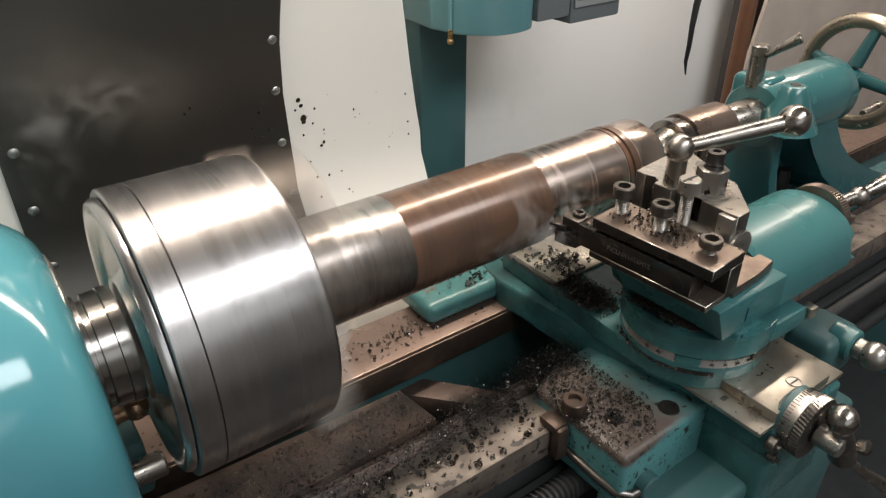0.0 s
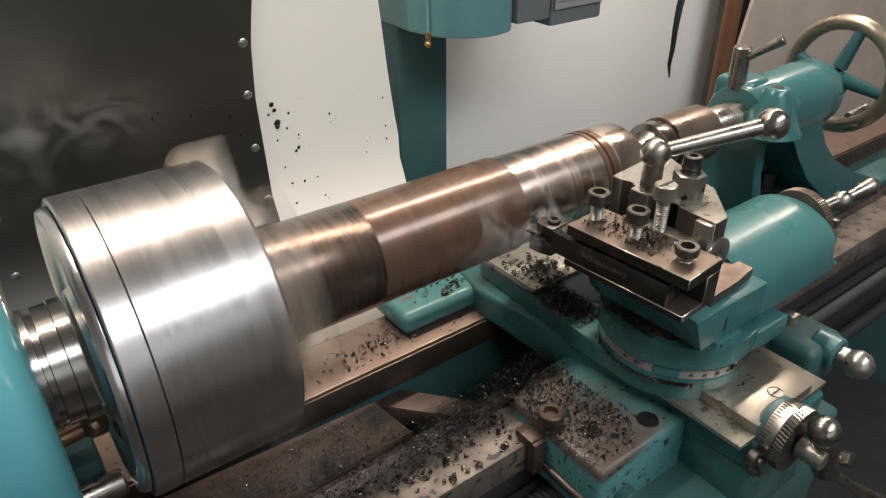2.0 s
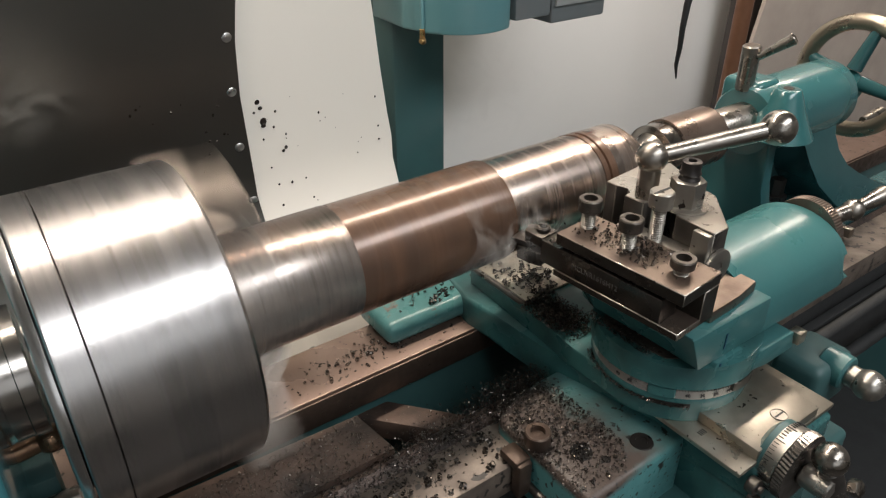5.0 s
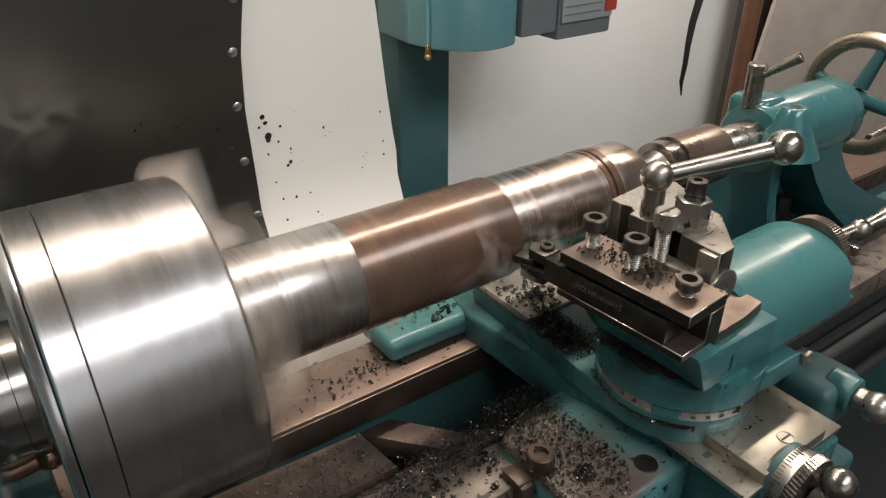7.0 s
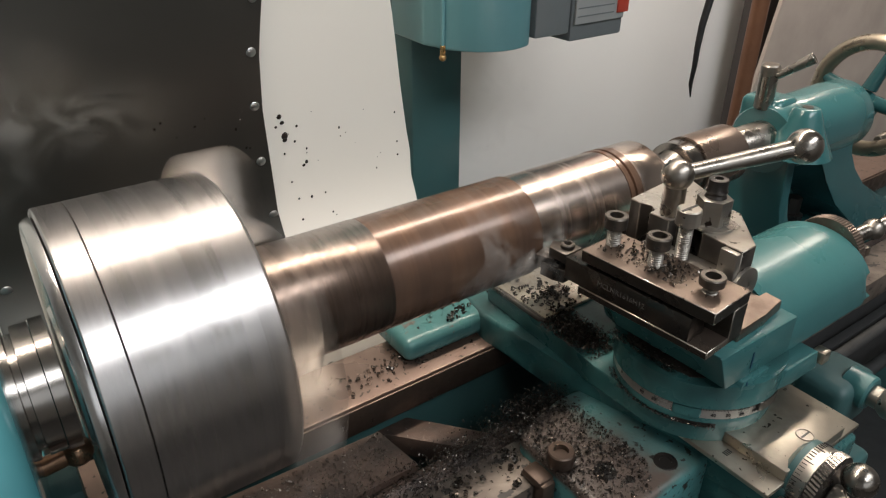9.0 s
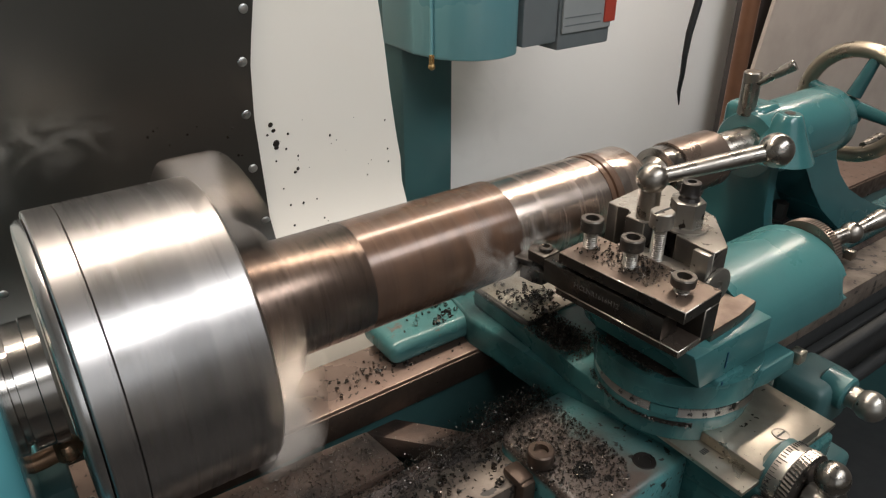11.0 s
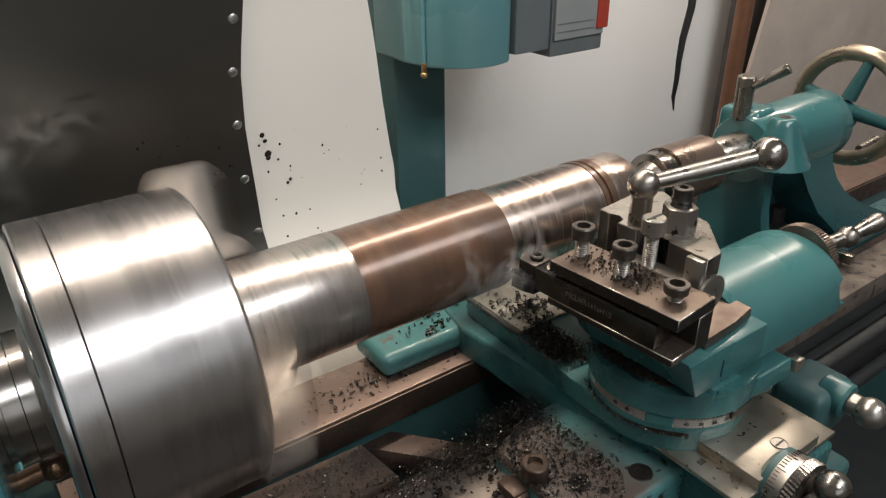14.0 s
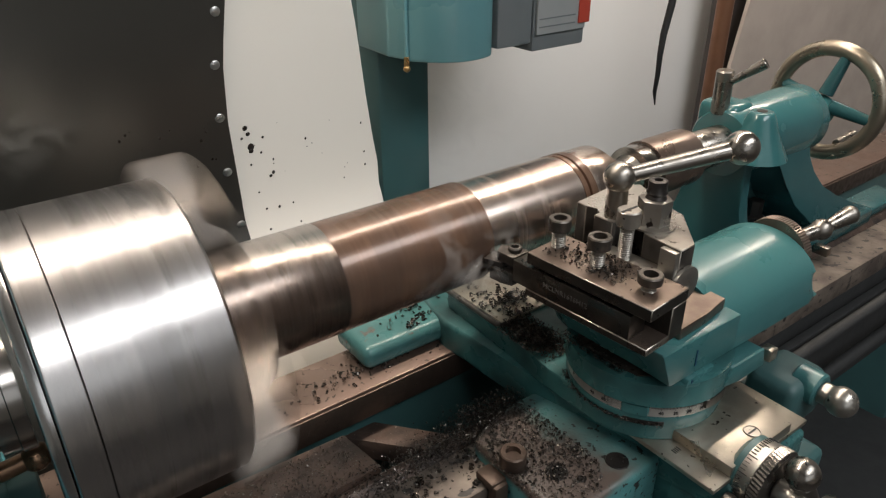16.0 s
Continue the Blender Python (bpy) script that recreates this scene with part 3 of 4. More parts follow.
part("gripped_end", turned([(-0.150, 0.0), (-0.150, RW + 0.0003), (-0.0732, RW + 0.0003), (-0.0728, RW), (-0.0728, 0)], "x", (0, 0, AX), 96), HALF_STEEL, work, "partly cleaned steel with chatter marks")
sleeve = part("scaled_skin", turned([(-0.110, RW - 0.0030), (-0.110, RW), (0.0494, RW), (0.0502, RW - 0.0014), (0.0502, RW - 0.0030)], "x", (0, 0, AX), 96), SCALE_STEEL, work, "unmachined brown scale ahead of the tool")
part("turned_length", turned([(-0.0727, 0.0), (-0.0727, RW - 0.0015), (0.1346, RW - 0.0015), (0.1346, 0)], "x", (0, 0, AX), 96), TURNED, work, "freshly turned bright length")
part("scaled_band", turned([(0.1347, 0.0), (0.1347, RW - 0.001), (0.1390, RW - 0.001), (0.1395, RW - 0.003), (0.1410, RW - 0.003), (0.1415, RW - 0.001), (0.148, RW - 0.001), (0.148, 0)], "x", (0, 0, AX), 96), SCALE_STEEL, work)
part("end_length", turned([(0.1481, 0.0), (0.1481, RW - 0.0015), (0.176, RW - 0.0015), (0.190, 0.026), (0.192, 0.015), (0.193, 0)], "x", (0, 0, AX), 96), TURNED, work)

# ---------------------------------------------------------------- tailstock
ctr = thing("live_centre", "bright steel live centre between quill and bar", "live centre", (0.26, 0, AX))
part("point", turned([(0.190, 0.005), (0.2215, 0.018), (0.2215, 0.0)], "x", (0, 0, AX), 48), BRIGHT_STEEL, ctr)
part("nose_ring", turned([(0.2220, 0.012), (0.2225, 0.0232), (0.2230, 0.0240), (0.2380, 0.0246), (0.2388, 0.0242), (0.2389, 0.012)], "x", (0, 0, AX), 64), NOSE, ctr)
part("housing", turned([(0.2390, 0.01), (0.2395, 0.0258), (0.2955, 0.0258), (0.2970, 0.0245), (0.2971, 0.01)], "x", (0, 0, AX), 64), CENTRE_STEEL, ctr)
ts = thing("tailstock", "teal cast tailstock clamped on the bed", "tailstock", (0.44, 0.0, WAYZ))
part("quill", turned([(0.295, 0.008), (0.2955, 0.0175), (0.297, 0.0185), (0.380, 0.0185), (0.380, 0.0)], "x", (0, 0, AX), 48), BRIGHT_STEEL, ts, "bright steel quill")
part("barrel", turned([(0.352, 0.0186), (0.352, 0.031), (0.355, 0.0335), (0.400, 0.0350), (0.460, 0.0360), (0.488, 0.0355), (0.496, 0.031), (0.498, 0.024), (0.499, 0)], "x", (0, 0, AX), 64), TEAL_BARREL, ts)
part("lock_boss", box(0.3535, 0.390, -0.010, 0.032, 1.100, 1.1375, 0.008, 4), TEAL_BARREL, ts)
b = turned([(-0.030, 0.0300), (-0.018, 0.0240), (-0.004, 0.0175), (0.006, 0.0138), (0.0115, 0.0112), (0.0126, 0.0100), (0.0128, 0.0085), (0.0128, 0.0)], "z", (0.3660, -0.0290, 1.1240), 32)
part("oil_boss", b, TEAL_BARREL, ts)
part("oil_hole", turned([(0, 0.0050), (0.0004, 0.0045), (0.0004, 0)], "z", (0.3660, -0.0290, 1.1369), 20), BLACK_STEEL, ts)
b = rod((0.3560, 0.008, 1.128), (0.3545, 0.008, 1.1690), 0.0082)
rod((0.3540, 0.000, 1.160), (0.3650, -0.024, 1.180), 0.0032, 0.0052, bm=b)
part("lock_lever", b, BRIGHT_STEEL, ts, "bright steel quill locking lever")
XZY = Matrix(((1, 0, 0, 0), (0, 0, -1, 0), (0, 1, 0, 0), (0, 0, 0, 1)))


def spread(bm, z0, z1, extra):
    """Widen a casting across the bed from z1 down to z0."""
    for v in bm.verts:
        f = min(1, max(0, (z1 - v.co.z) / (z1 - z0)))
        v.co.y += math.copysign(extra * f ** 2.2, v.co.y)
    return bm


FRONT = [(0.3525, 1.090), (0.366, 1.098), (0.3640, 1.060), (0.3645, 1.030), (0.370, 1.005), (0.380, 0.984), (0.347, 0.984), (0.3505, 1.005), (0.3525, 1.040)]
part("front_leg", spread(prism(FRONT, -0.031, 0.031, 0.002, m=XZY, ends=True), 0.985, 1.08, 0.022), TEAL_TAIL, ts)
REAR = [(0.398, 1.085), (0.413, 1.082), (0.427, 1.068), (0.441, 1.045), (0.460, 1.018), (0.480, 0.998), (0.492, 0.984), (0.602, 0.984), (0.590, 0.988), (0.566, 0.995), (0.540, 1.008),
        (0.516, 1.026), (0.495, 1.047), (0.478, 1.068), (0.468, 1.085), (0.470, 1.100), (0.400, 1.100)]
part("rear_leg", spread(prism(REAR, -0.029, 0.029, 0.003, 3, m=XZY, ends=True), 0.985, 1.06, 0.024), TEAL_TAIL, ts)
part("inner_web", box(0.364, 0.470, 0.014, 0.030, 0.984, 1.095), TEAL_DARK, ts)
part("foot", box(0.345, 0.603, -0.058, 0.095, 0.9655, 0.9855, 0.004, 3), TEAL_TAIL, ts)
part("clamp_screw", box(0.472, 0.481, -0.0745, -0.0585, 0.969, 0.979, 0.001), BRIGHT_STEEL, ts, "square bright steel screw")
b = turned([(0, 0.012), (0.012, 0.012), (0.0125, 0.008), (0.030, 0.008), (0.031, 0.0)], "z", (0.448, 0.001, 0.9858), 6)
part("clamp_nut", b, BLACK_STEEL, ts, "black clamping nut")
part("base_lug", box(0.604, 0.700, -0.052, -0.016, 0.9658, 0.9765, 0.003, 2), TEAL_TAIL, ts)
hw = part("handwheel_hub", turned([(0.4995, 0.0), (0.4995, 0.022), (0.506, 0.022), (0.508, 0.014), (0.531, 0.014), (0.536, 0.017), (0.547, 0.013), (0.548, 0)], "x", (0, 0, AX), 32), TEAL_BARREL, ts)
b = bmesh.new()
NR, NT, WZ = 64, 14, 1.108
rv = [[b.verts.new((0.546 + 0.0085 * math.cos(q), (0.0565 + 0.0085 * math.sin(q)) * math.cos(p), WZ + (0.0565 + 0.0085 * math.sin(q)) * math.sin(p)))
       for q in (2 * math.pi * j / NT for j in range(NT))] for p in (2 * math.pi * i / NR for i in range(NR))]
for i in range(NR):
    for j in range(NT):
        b.faces.new((rv[i][j], rv[(i + 1) % NR][j], rv[(i + 1) % NR][(j + 1) % NT], rv[i][(j + 1) % NT]))
part("handwheel_rim", b, RIM, ts, "bare brownish metal handwheel rim")
for k in range(4):
    a = radians(102 + 90 * k)
    c, s = math.cos(a), math.sin(a)
    part("spoke", rod((0.536, 0.010 * c, WZ + 0.010 * s), (0.546, 0.054 * c, WZ + 0.054 * s), 0.0080, 0.0056), TEAL_TAIL, ts)
b = rod((0.550, -0.020, 1.064), (0.585, -0.020, 1.064), 0.0045, 0.0078)
ball((0.586, -0.020, 1.064), 0.0079, 16, b)
part("crank_handle", b, BRIGHT_STEEL, ts, "small steel crank handle")

# ---------------------------------------------------------------- saddle
sad = thing("saddle", "teal cast lathe saddle strewn with oily swarf", "lathe saddle", (0.12, -0.05, WAYZ))
part("front_wing", prism([(0.0112, -0.1610), (0.0105, -0.0708), (0.022, -0.0640), (0.0592, -0.0563), (0.105, -0.056), (0.105, -0.1605)], 0.925, 0.977, 0.005, 3), WING, sad)
part("front_wing", box(0.185, 0.262, -0.150, -0.056, 0.925, 0.977, 0.005, 3), TEAL_OILY, sad)
part("rear_wing", box(-0.004, 0.104, 0.050, 0.104, 0.9665, 0.988, 0.008, 4), TEAL_WORN, sad)
part("rear_wing", box(0.175, 0.262, 0.050, 0.104, 0.9665, 0.988, 0.008, 4), TEAL, sad)
part("bridge", prism([(0.082, 0.105), (0.070, 0.045), (0.076, 0.0), (0.080, -0.06), (0.104, -0.16), (0.104, -0.212), (0.192, -0.212), (0.192, 0.105)], 0.9625, 0.9905, 0.004, 3), TEAL_OILY, sad)
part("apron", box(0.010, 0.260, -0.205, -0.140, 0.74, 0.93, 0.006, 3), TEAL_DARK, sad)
part("apron_front", box(0.104, 0.192, -0.212, -0.150, 0.90, 0.9625, 0.004, 3), TEAL_OILY, sad)


def cap_screw(name, x, y, z, r, h, parent, hexr=None, material=SCREW, m=None, label="dark steel socket cap screw"):
    hexr = hexr or r * 0.5
    b = turned([(0, r * 0.96), (0.0005, r), (h - 0.0008, r), (h, r - 0.0008), (h, hexr * 1.12), (h - 0.004, hexr * 1.1), (h - 0.004, 0)], "z", (x, y, z), 28)
    head = part(name, b, material, parent, label, m=m)
    return head


cap_screw("cap_screw", 0.0170, -0.1050, 0.9772, 0.0092, 0.0115, sad, material=GRIMY_BOLT, label="brown-stained socket cap screw")
for x, y, r in ((0.0360, -0.1278, 0.0078), (0.0760, -0.1450, 0.0082), (0.0450, -0.1420, 0.0032)):
    part("sunk_screw", turned([(0, r), (0.0006, r - 0.0005), (0.0006, r * 0.5), (-0.001, r * 0.45), (-0.001, 0)], "z", (x, y, 0.9773), 24), BLACK_STEEL, sad)
b = box(-0.0035, 0.0098, -0.1085, -0.0900, 0.9648, 0.9725, 0.0022, 2)
box(-0.0028, 0.0092, -0.1115, -0.1022, 0.9400, 0.9705, 0.0026, 2, b)
part("way_wiper", b, GRIMY_BOLT, sad, "brown-stained way wiper")
b = tube([(0.0100, -0.1000, 0.9450), (0.0095, -0.1150, 0.9440), (0.0100, -0.1400, 0.9420), (0.0125, -0.1560, 0.9400), (0.0200, -0.1640, 0.9390), (0.0340, -0.1660, 0.9390)], 0.0035, 10)
part("wiper_strip", b, POST_SIDE, sad, "oily dark wiper strip under the wing")
for x, z, r in ((0.1000, 0.9820, 0.0058), (0.1060, 0.9660, 0.0036)):
    b = rod((x, -0.2100, z), (x, -0.2165, z), r)
    rod((x, -0.2165, z), (x, -0.2195, z), r * 0.45, bm=b)
    part("apron_bolt", b, POST_SIDE, sad, "small dark steel bolt")
b = rod((0.036, -0.158, 0.940), (0.036, -0.170, 0.940), 0.010)
part("apron_knob", b, TEAL_DARK, sad)
part("clamp_bracket", box(0.212, 0.262, -0.190, -0.150, 0.955, 0.998, 0.008, 3), TEAL_DARK, sad)
part("lever_boss", rod((0.240, -0.176, 0.990), (0.240, -0.1960, 0.990), 0.0135), TEAL, sad)
b = rod((0.240, -0.196, 0.990), (0.240, -0.203, 0.990), 0.0085)
ball((0.240, -0.211, 0.990), 0.0115, 24, b)
part("feed_knob", b, WORN_STEEL, sad, "worn steel ball knob")

# ---------------------------------------------------------------- cross slide
cs = thing("cross_slide", "teal cross slide with bright ground steel top plates", "cross slide", (0.14, -0.07, 0.99))
part("slide", prism([(0.087, 0.062), (0.084, -0.02), (0.0795, -0.07), (0.0800, -0.125), (0.0900, -0.147), (0.176, -0.147), (0.190, -0.10), (0.190, 0.062)], 0.9910, 1.0085, 0.002), TEAL_OILY, cs)
part("rear_plate", prism([(0.0875, 0.0625), (0.0885, -0.009), (0.180, -0.009), (0.180, 0.0625)], 1.0086, 1.0115, 0.001), GROUND_STEEL, cs, "bright ground steel cover plate")
part("plate_edge", tube([(0.0868, 0.060, 1.0085), (0.0868, 0.020, 1.0087), (0.0868, -0.006, 1.0085), (0.0900, -0.0100, 1.0082)], 0.0026, 10), POST_SIDE, cs, "dark rolled steel edge")
part("base_plate", box(0.0885, 0.1965, -0.2085, -0.1400, 0.9908, 0.9945, 0.0008), GROUND_STEEL, cs, "bright steel base plate")
part("front_plate", prism([(0.1055, -0.1560), (0.1060, -0.2080), (0.1742, -0.2080), (0.1800, -0.1560)], 0.9947, 1.003, 0.0008), GROUND_STEEL, cs, "bright ground steel block")
b = turned([(0, 0.0058), (0.0006, 0.0055), (0.0006, 0.005), (-0.001, 0.0048), (-0.001, 0)], "z", (0.1455, -0.1965, 1.0031), 24)
scr = part("slot_screw", b, WORN_STEEL, cs)
part("slot", box(0.1410, 0.1500, -0.1971, -0.1959, 1.0022, 1.0034), INK, scr)
for i in range(4):
    part("stamped_mark", box(0.0965 + 0.0016 * i, 0.0973 + 0.0016 * i, -0.1745, -0.1705, 0.9946, 0.9948), INK, cs)
dial = thing("cross_slide_dial", "knurled steel feed dial with a ball-handled crank", "feed dial", (0.13, -0.21, 0.98))
DM = Matrix.Translation((0.1290, -0.2060, 0.9900)) @ Matrix.Rotation(radians(90), 4, "X") @ Matrix.Scale(0.97, 4)
part("bearing", turned([(-0.004, 0.018), (0, 0.0235), (0.004, 0.0235), (0.004, 0.01)], n=48, m=DM), TEAL_DARK, dial)
part("collar", turned([(0.004, 0.015), (0.0042, 0.0235), (0.0140, 0.0245), (0.0145, 0.012)], n=64, m=DM), WORN_STEEL, dial, "graduated bright collar")
b = bmesh.new()
for i in range(60):
    a = 2 * math.pi * i / 60
    lo = 0.005 if i % 5 else 0.0045
    hi = 0.0085 if i % 5 else 0.0110
    bb = box(-0.00022, 0.00022, 0.0241, 0.0246, lo, hi)
    bb.transform(DM @ Matrix.Rotation(a, 4, "Z"))
    merge(b, bb)
part("graduation", b, INK, dial)
b = bmesh.new()
NK = 110
rr = [0.0250 if i % 2 else 0.0243 for i in range(NK)]
lo = [b.verts.new((rr[i] * math.cos(2 * math.pi * i / NK), rr[i] * math.sin(2 * math.pi * i / NK), 0.0146)) for i in range(NK)]
hi = [b.verts.new((rr[i] * math.cos(2 * math.pi * (i + 1) / NK), rr[i] * math.sin(2 * math.pi * (i + 1) / NK), 0.0212)) for i in range(NK)]
for i in range(NK):
    b.faces.new((lo[i], lo[(i + 1) % NK], hi[(i + 1) % NK], hi[i]))
b.faces.new(lo), b.faces.new(hi)
part("knurled_ring", b, POST_SIDE, dial, "knurled steel ring", m=DM)
part("set_screw", turned([(0, 0.003), (0.0004, 0.0026), (0.0004, 0)], n=16, m=DM @ Matrix.Rotation(radians(35), 4, "Z") @ Matrix.Translation((-0.0243, 0, 0.011)) @ Matrix.Rotation(radians(-90), 4, "Y")), INK, dial)
part("shaft", rod((0.1290, -0.227, 0.9875), (0.1290, -0.246, 0.9875), 0.0080), WORN_STEEL, dial)
part("crank_ball", ball((0.1280, -0.2395, 1.0105), 0.0104, 32), BRIGHT_STEEL, dial, "bright steel ball")
part("ball_centre", turned([(0, 0.0012), (0.0003, 0.0012), (0.0003, 0)], n=12, m=Matrix.Translation((0.1265, -0.2405, 1.0206))), INK, dial)
part("crank_hub", rod((0.1300, -0.2395, 1.003), (0.1540, -0.2405, 0.9600), 0.0072, 0.0098), POST_SIDE, dial)
b = tube([(0.150, -0.2400, 0.966), (0.163, -0.2420, 0.951), (0.196, -0.2470, 0.920), (0.235, -0.2550, 0.885), (0.262, -0.2600, 0.862)], 0.005, 14, ends=[0.0060, 0.0034, 0.0040, 0.0062, 0.0072])
part("crank_arm", b, BRIGHT_STEEL, dial)
b = turned([(0, 0.0058), (0.006, 0.0058), (0.0064, 0.005), (0.0064, 0)], n=6, m=Matrix.Translation((0.166, -0.2450, 0.9660)) @ Matrix.Rotation(radians(60), 4, "X"))
part("crank_nut", b, BRIGHT_STEEL, dial)

# ---------------------------------------------------------------- top slide
TSM = Matrix.Translation((0.131, -0.117, 0))
top = thing("top_slide", "teal swivelling top slide with a graduated steel ring", "top slide", (0.135, -0.106, 1.009))
part("swivel_base", turned([(0.9947, 0.045), (0.9947, 0.0535), (1.0060, 0.0540), (1.0120, 0.0556), (1.0150, 0.0550), (1.0152, 0.045)], "z", (0, 0, 0), 72), TEAL_OILY, top, m=TSM)
ringp = part("degree_ring", turned([(1.0153, 0.045), (1.0153, 0.0552), (1.0242, 0.0540), (1.0244, 0.040)], "z", (0, 0, 0), 96), DEGREES, top, "steel ring graduated in degrees", m=TSM)
b = bmesh.new()
for i in range(0, 120):
    a = radians(165 + i)
    bb = box(0.0538, 0.0547, -0.00010, 0.00010, 1.0212 if (i + 5) % 10 else 1.0200, 1.0240)
    bb.transform(Matrix.Rotation(a, 4, "Z"))
    merge(b, bb)
part("degree_mark", b, INK, ringp, m=TSM)
for n_, deg in ((90, 180), (80, 190), (40, 230), (30, 240), (20, 250), (10, 260)):
    a = radians(deg)
    mm = TSM @ Matrix.Rotation(a, 4, "Z") @ Matrix.Translation((0.0552, 0, 1.0182)) @ Matrix.Rotation(radians(90), 4, "Z") @ Matrix.Rotation(radians(84), 4, "X")
    words(str(n_), 0.0034, mm, INK, ringp, "numeral")
part("swivel_top", prism([(0.0580 * math.cos(a), 0.0565 * math.sin(a)) for a in (2 * math.pi * i / 56 for i in range(56))], 1.0246, 1.0425, 0.0022, 3), TEAL_OILY, top, m=TSM)
part("shelf", prism([(-0.0480, 0.024), (-0.0470, -0.008), (-0.0440, -0.026), (-0.026, -0.040), (0.10, -0.036), (0.10, 0.030), (-0.040, 0.030)], 1.0426, 1.0432), GRIT, top, "oily black shelf under the slide", m=TSM)
part("dovetail", prism([(-0.036, -0.030), (-0.038, 0.030), (0.10, 0.030), (0.10, -0.030)], 1.0433, 1.0470), BLACK_STEEL, top, m=TSM)
for a0, a1, z0, z1, r in ((203, 222, 1.0157, 1.0232, 0.0564), (262, 285, 1.0175, 1.0246, 0.0572)):
    arc = [(r * math.cos(radians(a0 + (a1 - a0) * i / 8)), r * math.sin(radians(a0 + (a1 - a0) * i / 8))) for i in range(9)]
    arc += [(0.050 * math.cos(radians(a1 + (a0 - a1) * i / 8)), 0.050 * math.sin(radians(a1 + (a0 - a1) * i / 8))) for i in range(9)]
    part("clamp_lip", prism(arc, z0, z1, 0.0012), TEAL_OILY if a0 < 250 else POST_SIDE, top, m=TSM)
# thin black arc on the swivel base draws the dark crevice below the ring
arc = [(0.0560 * math.cos(radians(205 + 4 * i)), 0.0560 * math.sin(radians(205 + 4 * i))) for i in range(8)] + [(0.050 * math.cos(radians(233 - 4 * i)), 0.050 * math.sin(radians(233 - 4 * i))) for i in range(8)]
part("crevice_strip", prism(arc, 1.0085, 1.0118, 0.0008), BLACK_STEEL, top, "black strip along the crevice", m=TSM)
DEE = [(-0.1645, 1.0456), (-0.1645, 1.0500)] + [(-0.119 - 0.0455 * math.cos(a), 1.0500 + 0.0385 * math.sin(a)) for a in (math.pi * i / 20 for i in range(1, 20))] + [(-0.0735, 1.0500), (-0.0735, 1.0456)]
part("barrel", prism(DEE, 0.146, 0.264, 0.010, 5, m=YZX, ends=True), TEAL, top, "rounded glossy teal barrel")
b = prism([(0.0900, -0.1655), (0.0905, -0.142), (0.0895, -0.120), (0.0865, -0.080), (0.0900, -0.066), (0.160, -0.064), (0.158, -0.1655)], 1.0462, 1.0745, 0.0015, 2)
for v in b.verts:
    if v.co.x < 0.12:
        v.co.x -= 0.012 * (v.co.z - 1.0462) / 0.0283
part("slide_body", b, TEAL, top)
b = bmesh.new()
NK = 150
rr = [0.0262 if i % 2 else 0.0257 for i in range(NK)]
lo = [b.verts.new((0.2645, -0.1235 + rr[i] * math.cos(2 * math.pi * i / NK), 1.0695 + rr[i] * math.sin(2 * math.pi * i / NK))) for i in range(NK)]
hi = [b.verts.new((0.2740, -0.1235 + rr[i] * math.cos(2 * math.pi * i / NK), 1.0695 + rr[i] * math.sin(2 * math.pi * i / NK))) for i in range(NK)]
for i in range(NK):
    b.faces.new((lo[i], lo[(i + 1) % NK], hi[(i + 1) % NK], hi[i]))
b.faces.new(lo), b.faces.new(hi)
part("knurled_dial", b, HOLDER_TOP, top, "knurled steel dial")
b = rod((0.274, -0.1235, 1.0695), (0.312, -0.1310, 1.0750), 0.0062)
ball((0.317, -0.1326, 1.0758), 0.0088, 24, b)
rod((0.317, -0.1326, 1.0758), (0.345, -0.1390, 1.0828), 0.0045, 0.0074, bm=b)
ball((0.346, -0.1392, 1.0830), 0.0076, 20, b)
part("crank", b, BRIGHT_STEEL, top, "small bright ball crank")
part("gib_block", prism([(0.1400, 1.0270), (0.1470, 1.0400), (0.1850, 1.0395), (0.1890, 1.0240), (0.1580, 1.0235)], 0.158, 0.1735, 0.0012, m=XZY), TEAL, top)
part("lock_lug", prism([(0.1040, 1.0410), (0.1060, 1.0460), (0.1330, 1.0460), (0.1330, 1.0270), (0.1180, 1.0270)], 0.158, 0.1680, 0.001, m=Matrix(((1, 0, 0, 0), (0, 0, -1, 0), (0, 1, 0, 0), (0, 0, 0, 1)))), TEAL, top)
part("lock_screw", box(0.1905, 0.1995, -0.1760, -0.1670, 1.0260, 1.0355, 0.001), GROUND_STEEL, top, "square-headed bright lock screw")
part("index_mark", box(0.1125, 0.1137, -0.1661, -0.1656, 1.0530, 1.0650), BLUE_MARK, top)
part("index_mark", box(0.1085, 0.1097, -0.1686, -0.1681, 1.0345, 1.0450), BLUE_MARK, top)

# ---------------------------------------------------------------- tool post, holder, tool
PZ = 1.1310
post = thing("tool_post", "worn steel quick-change tool post with a ball-ended lever", "tool post", (0.112, -0.092, 1.075))
part("base", prism([(0.100, -0.160), (0.100, -0.055), (0.185, -0.055), (0.185, -0.112), (0.1534, -0.1337), (0.1537, -0.1546), (0.130, -0.158)], 1.0747, 1.0825, 0.0006, 1), HOLDER_TOP, post)
part("cam_disc", turned([(0, 0.0125), (0.0022, 0.0125), (0.0026, 0.0118), (0.0026, 0.004), (0.0018, 0.0036), (0.0018, 0)], n=32, m=Matrix.Translation((0.1110, -0.1482, 1.1060)) @ Matrix.Rotation(radians(90), 4, "X")), WORN_STEEL, post)
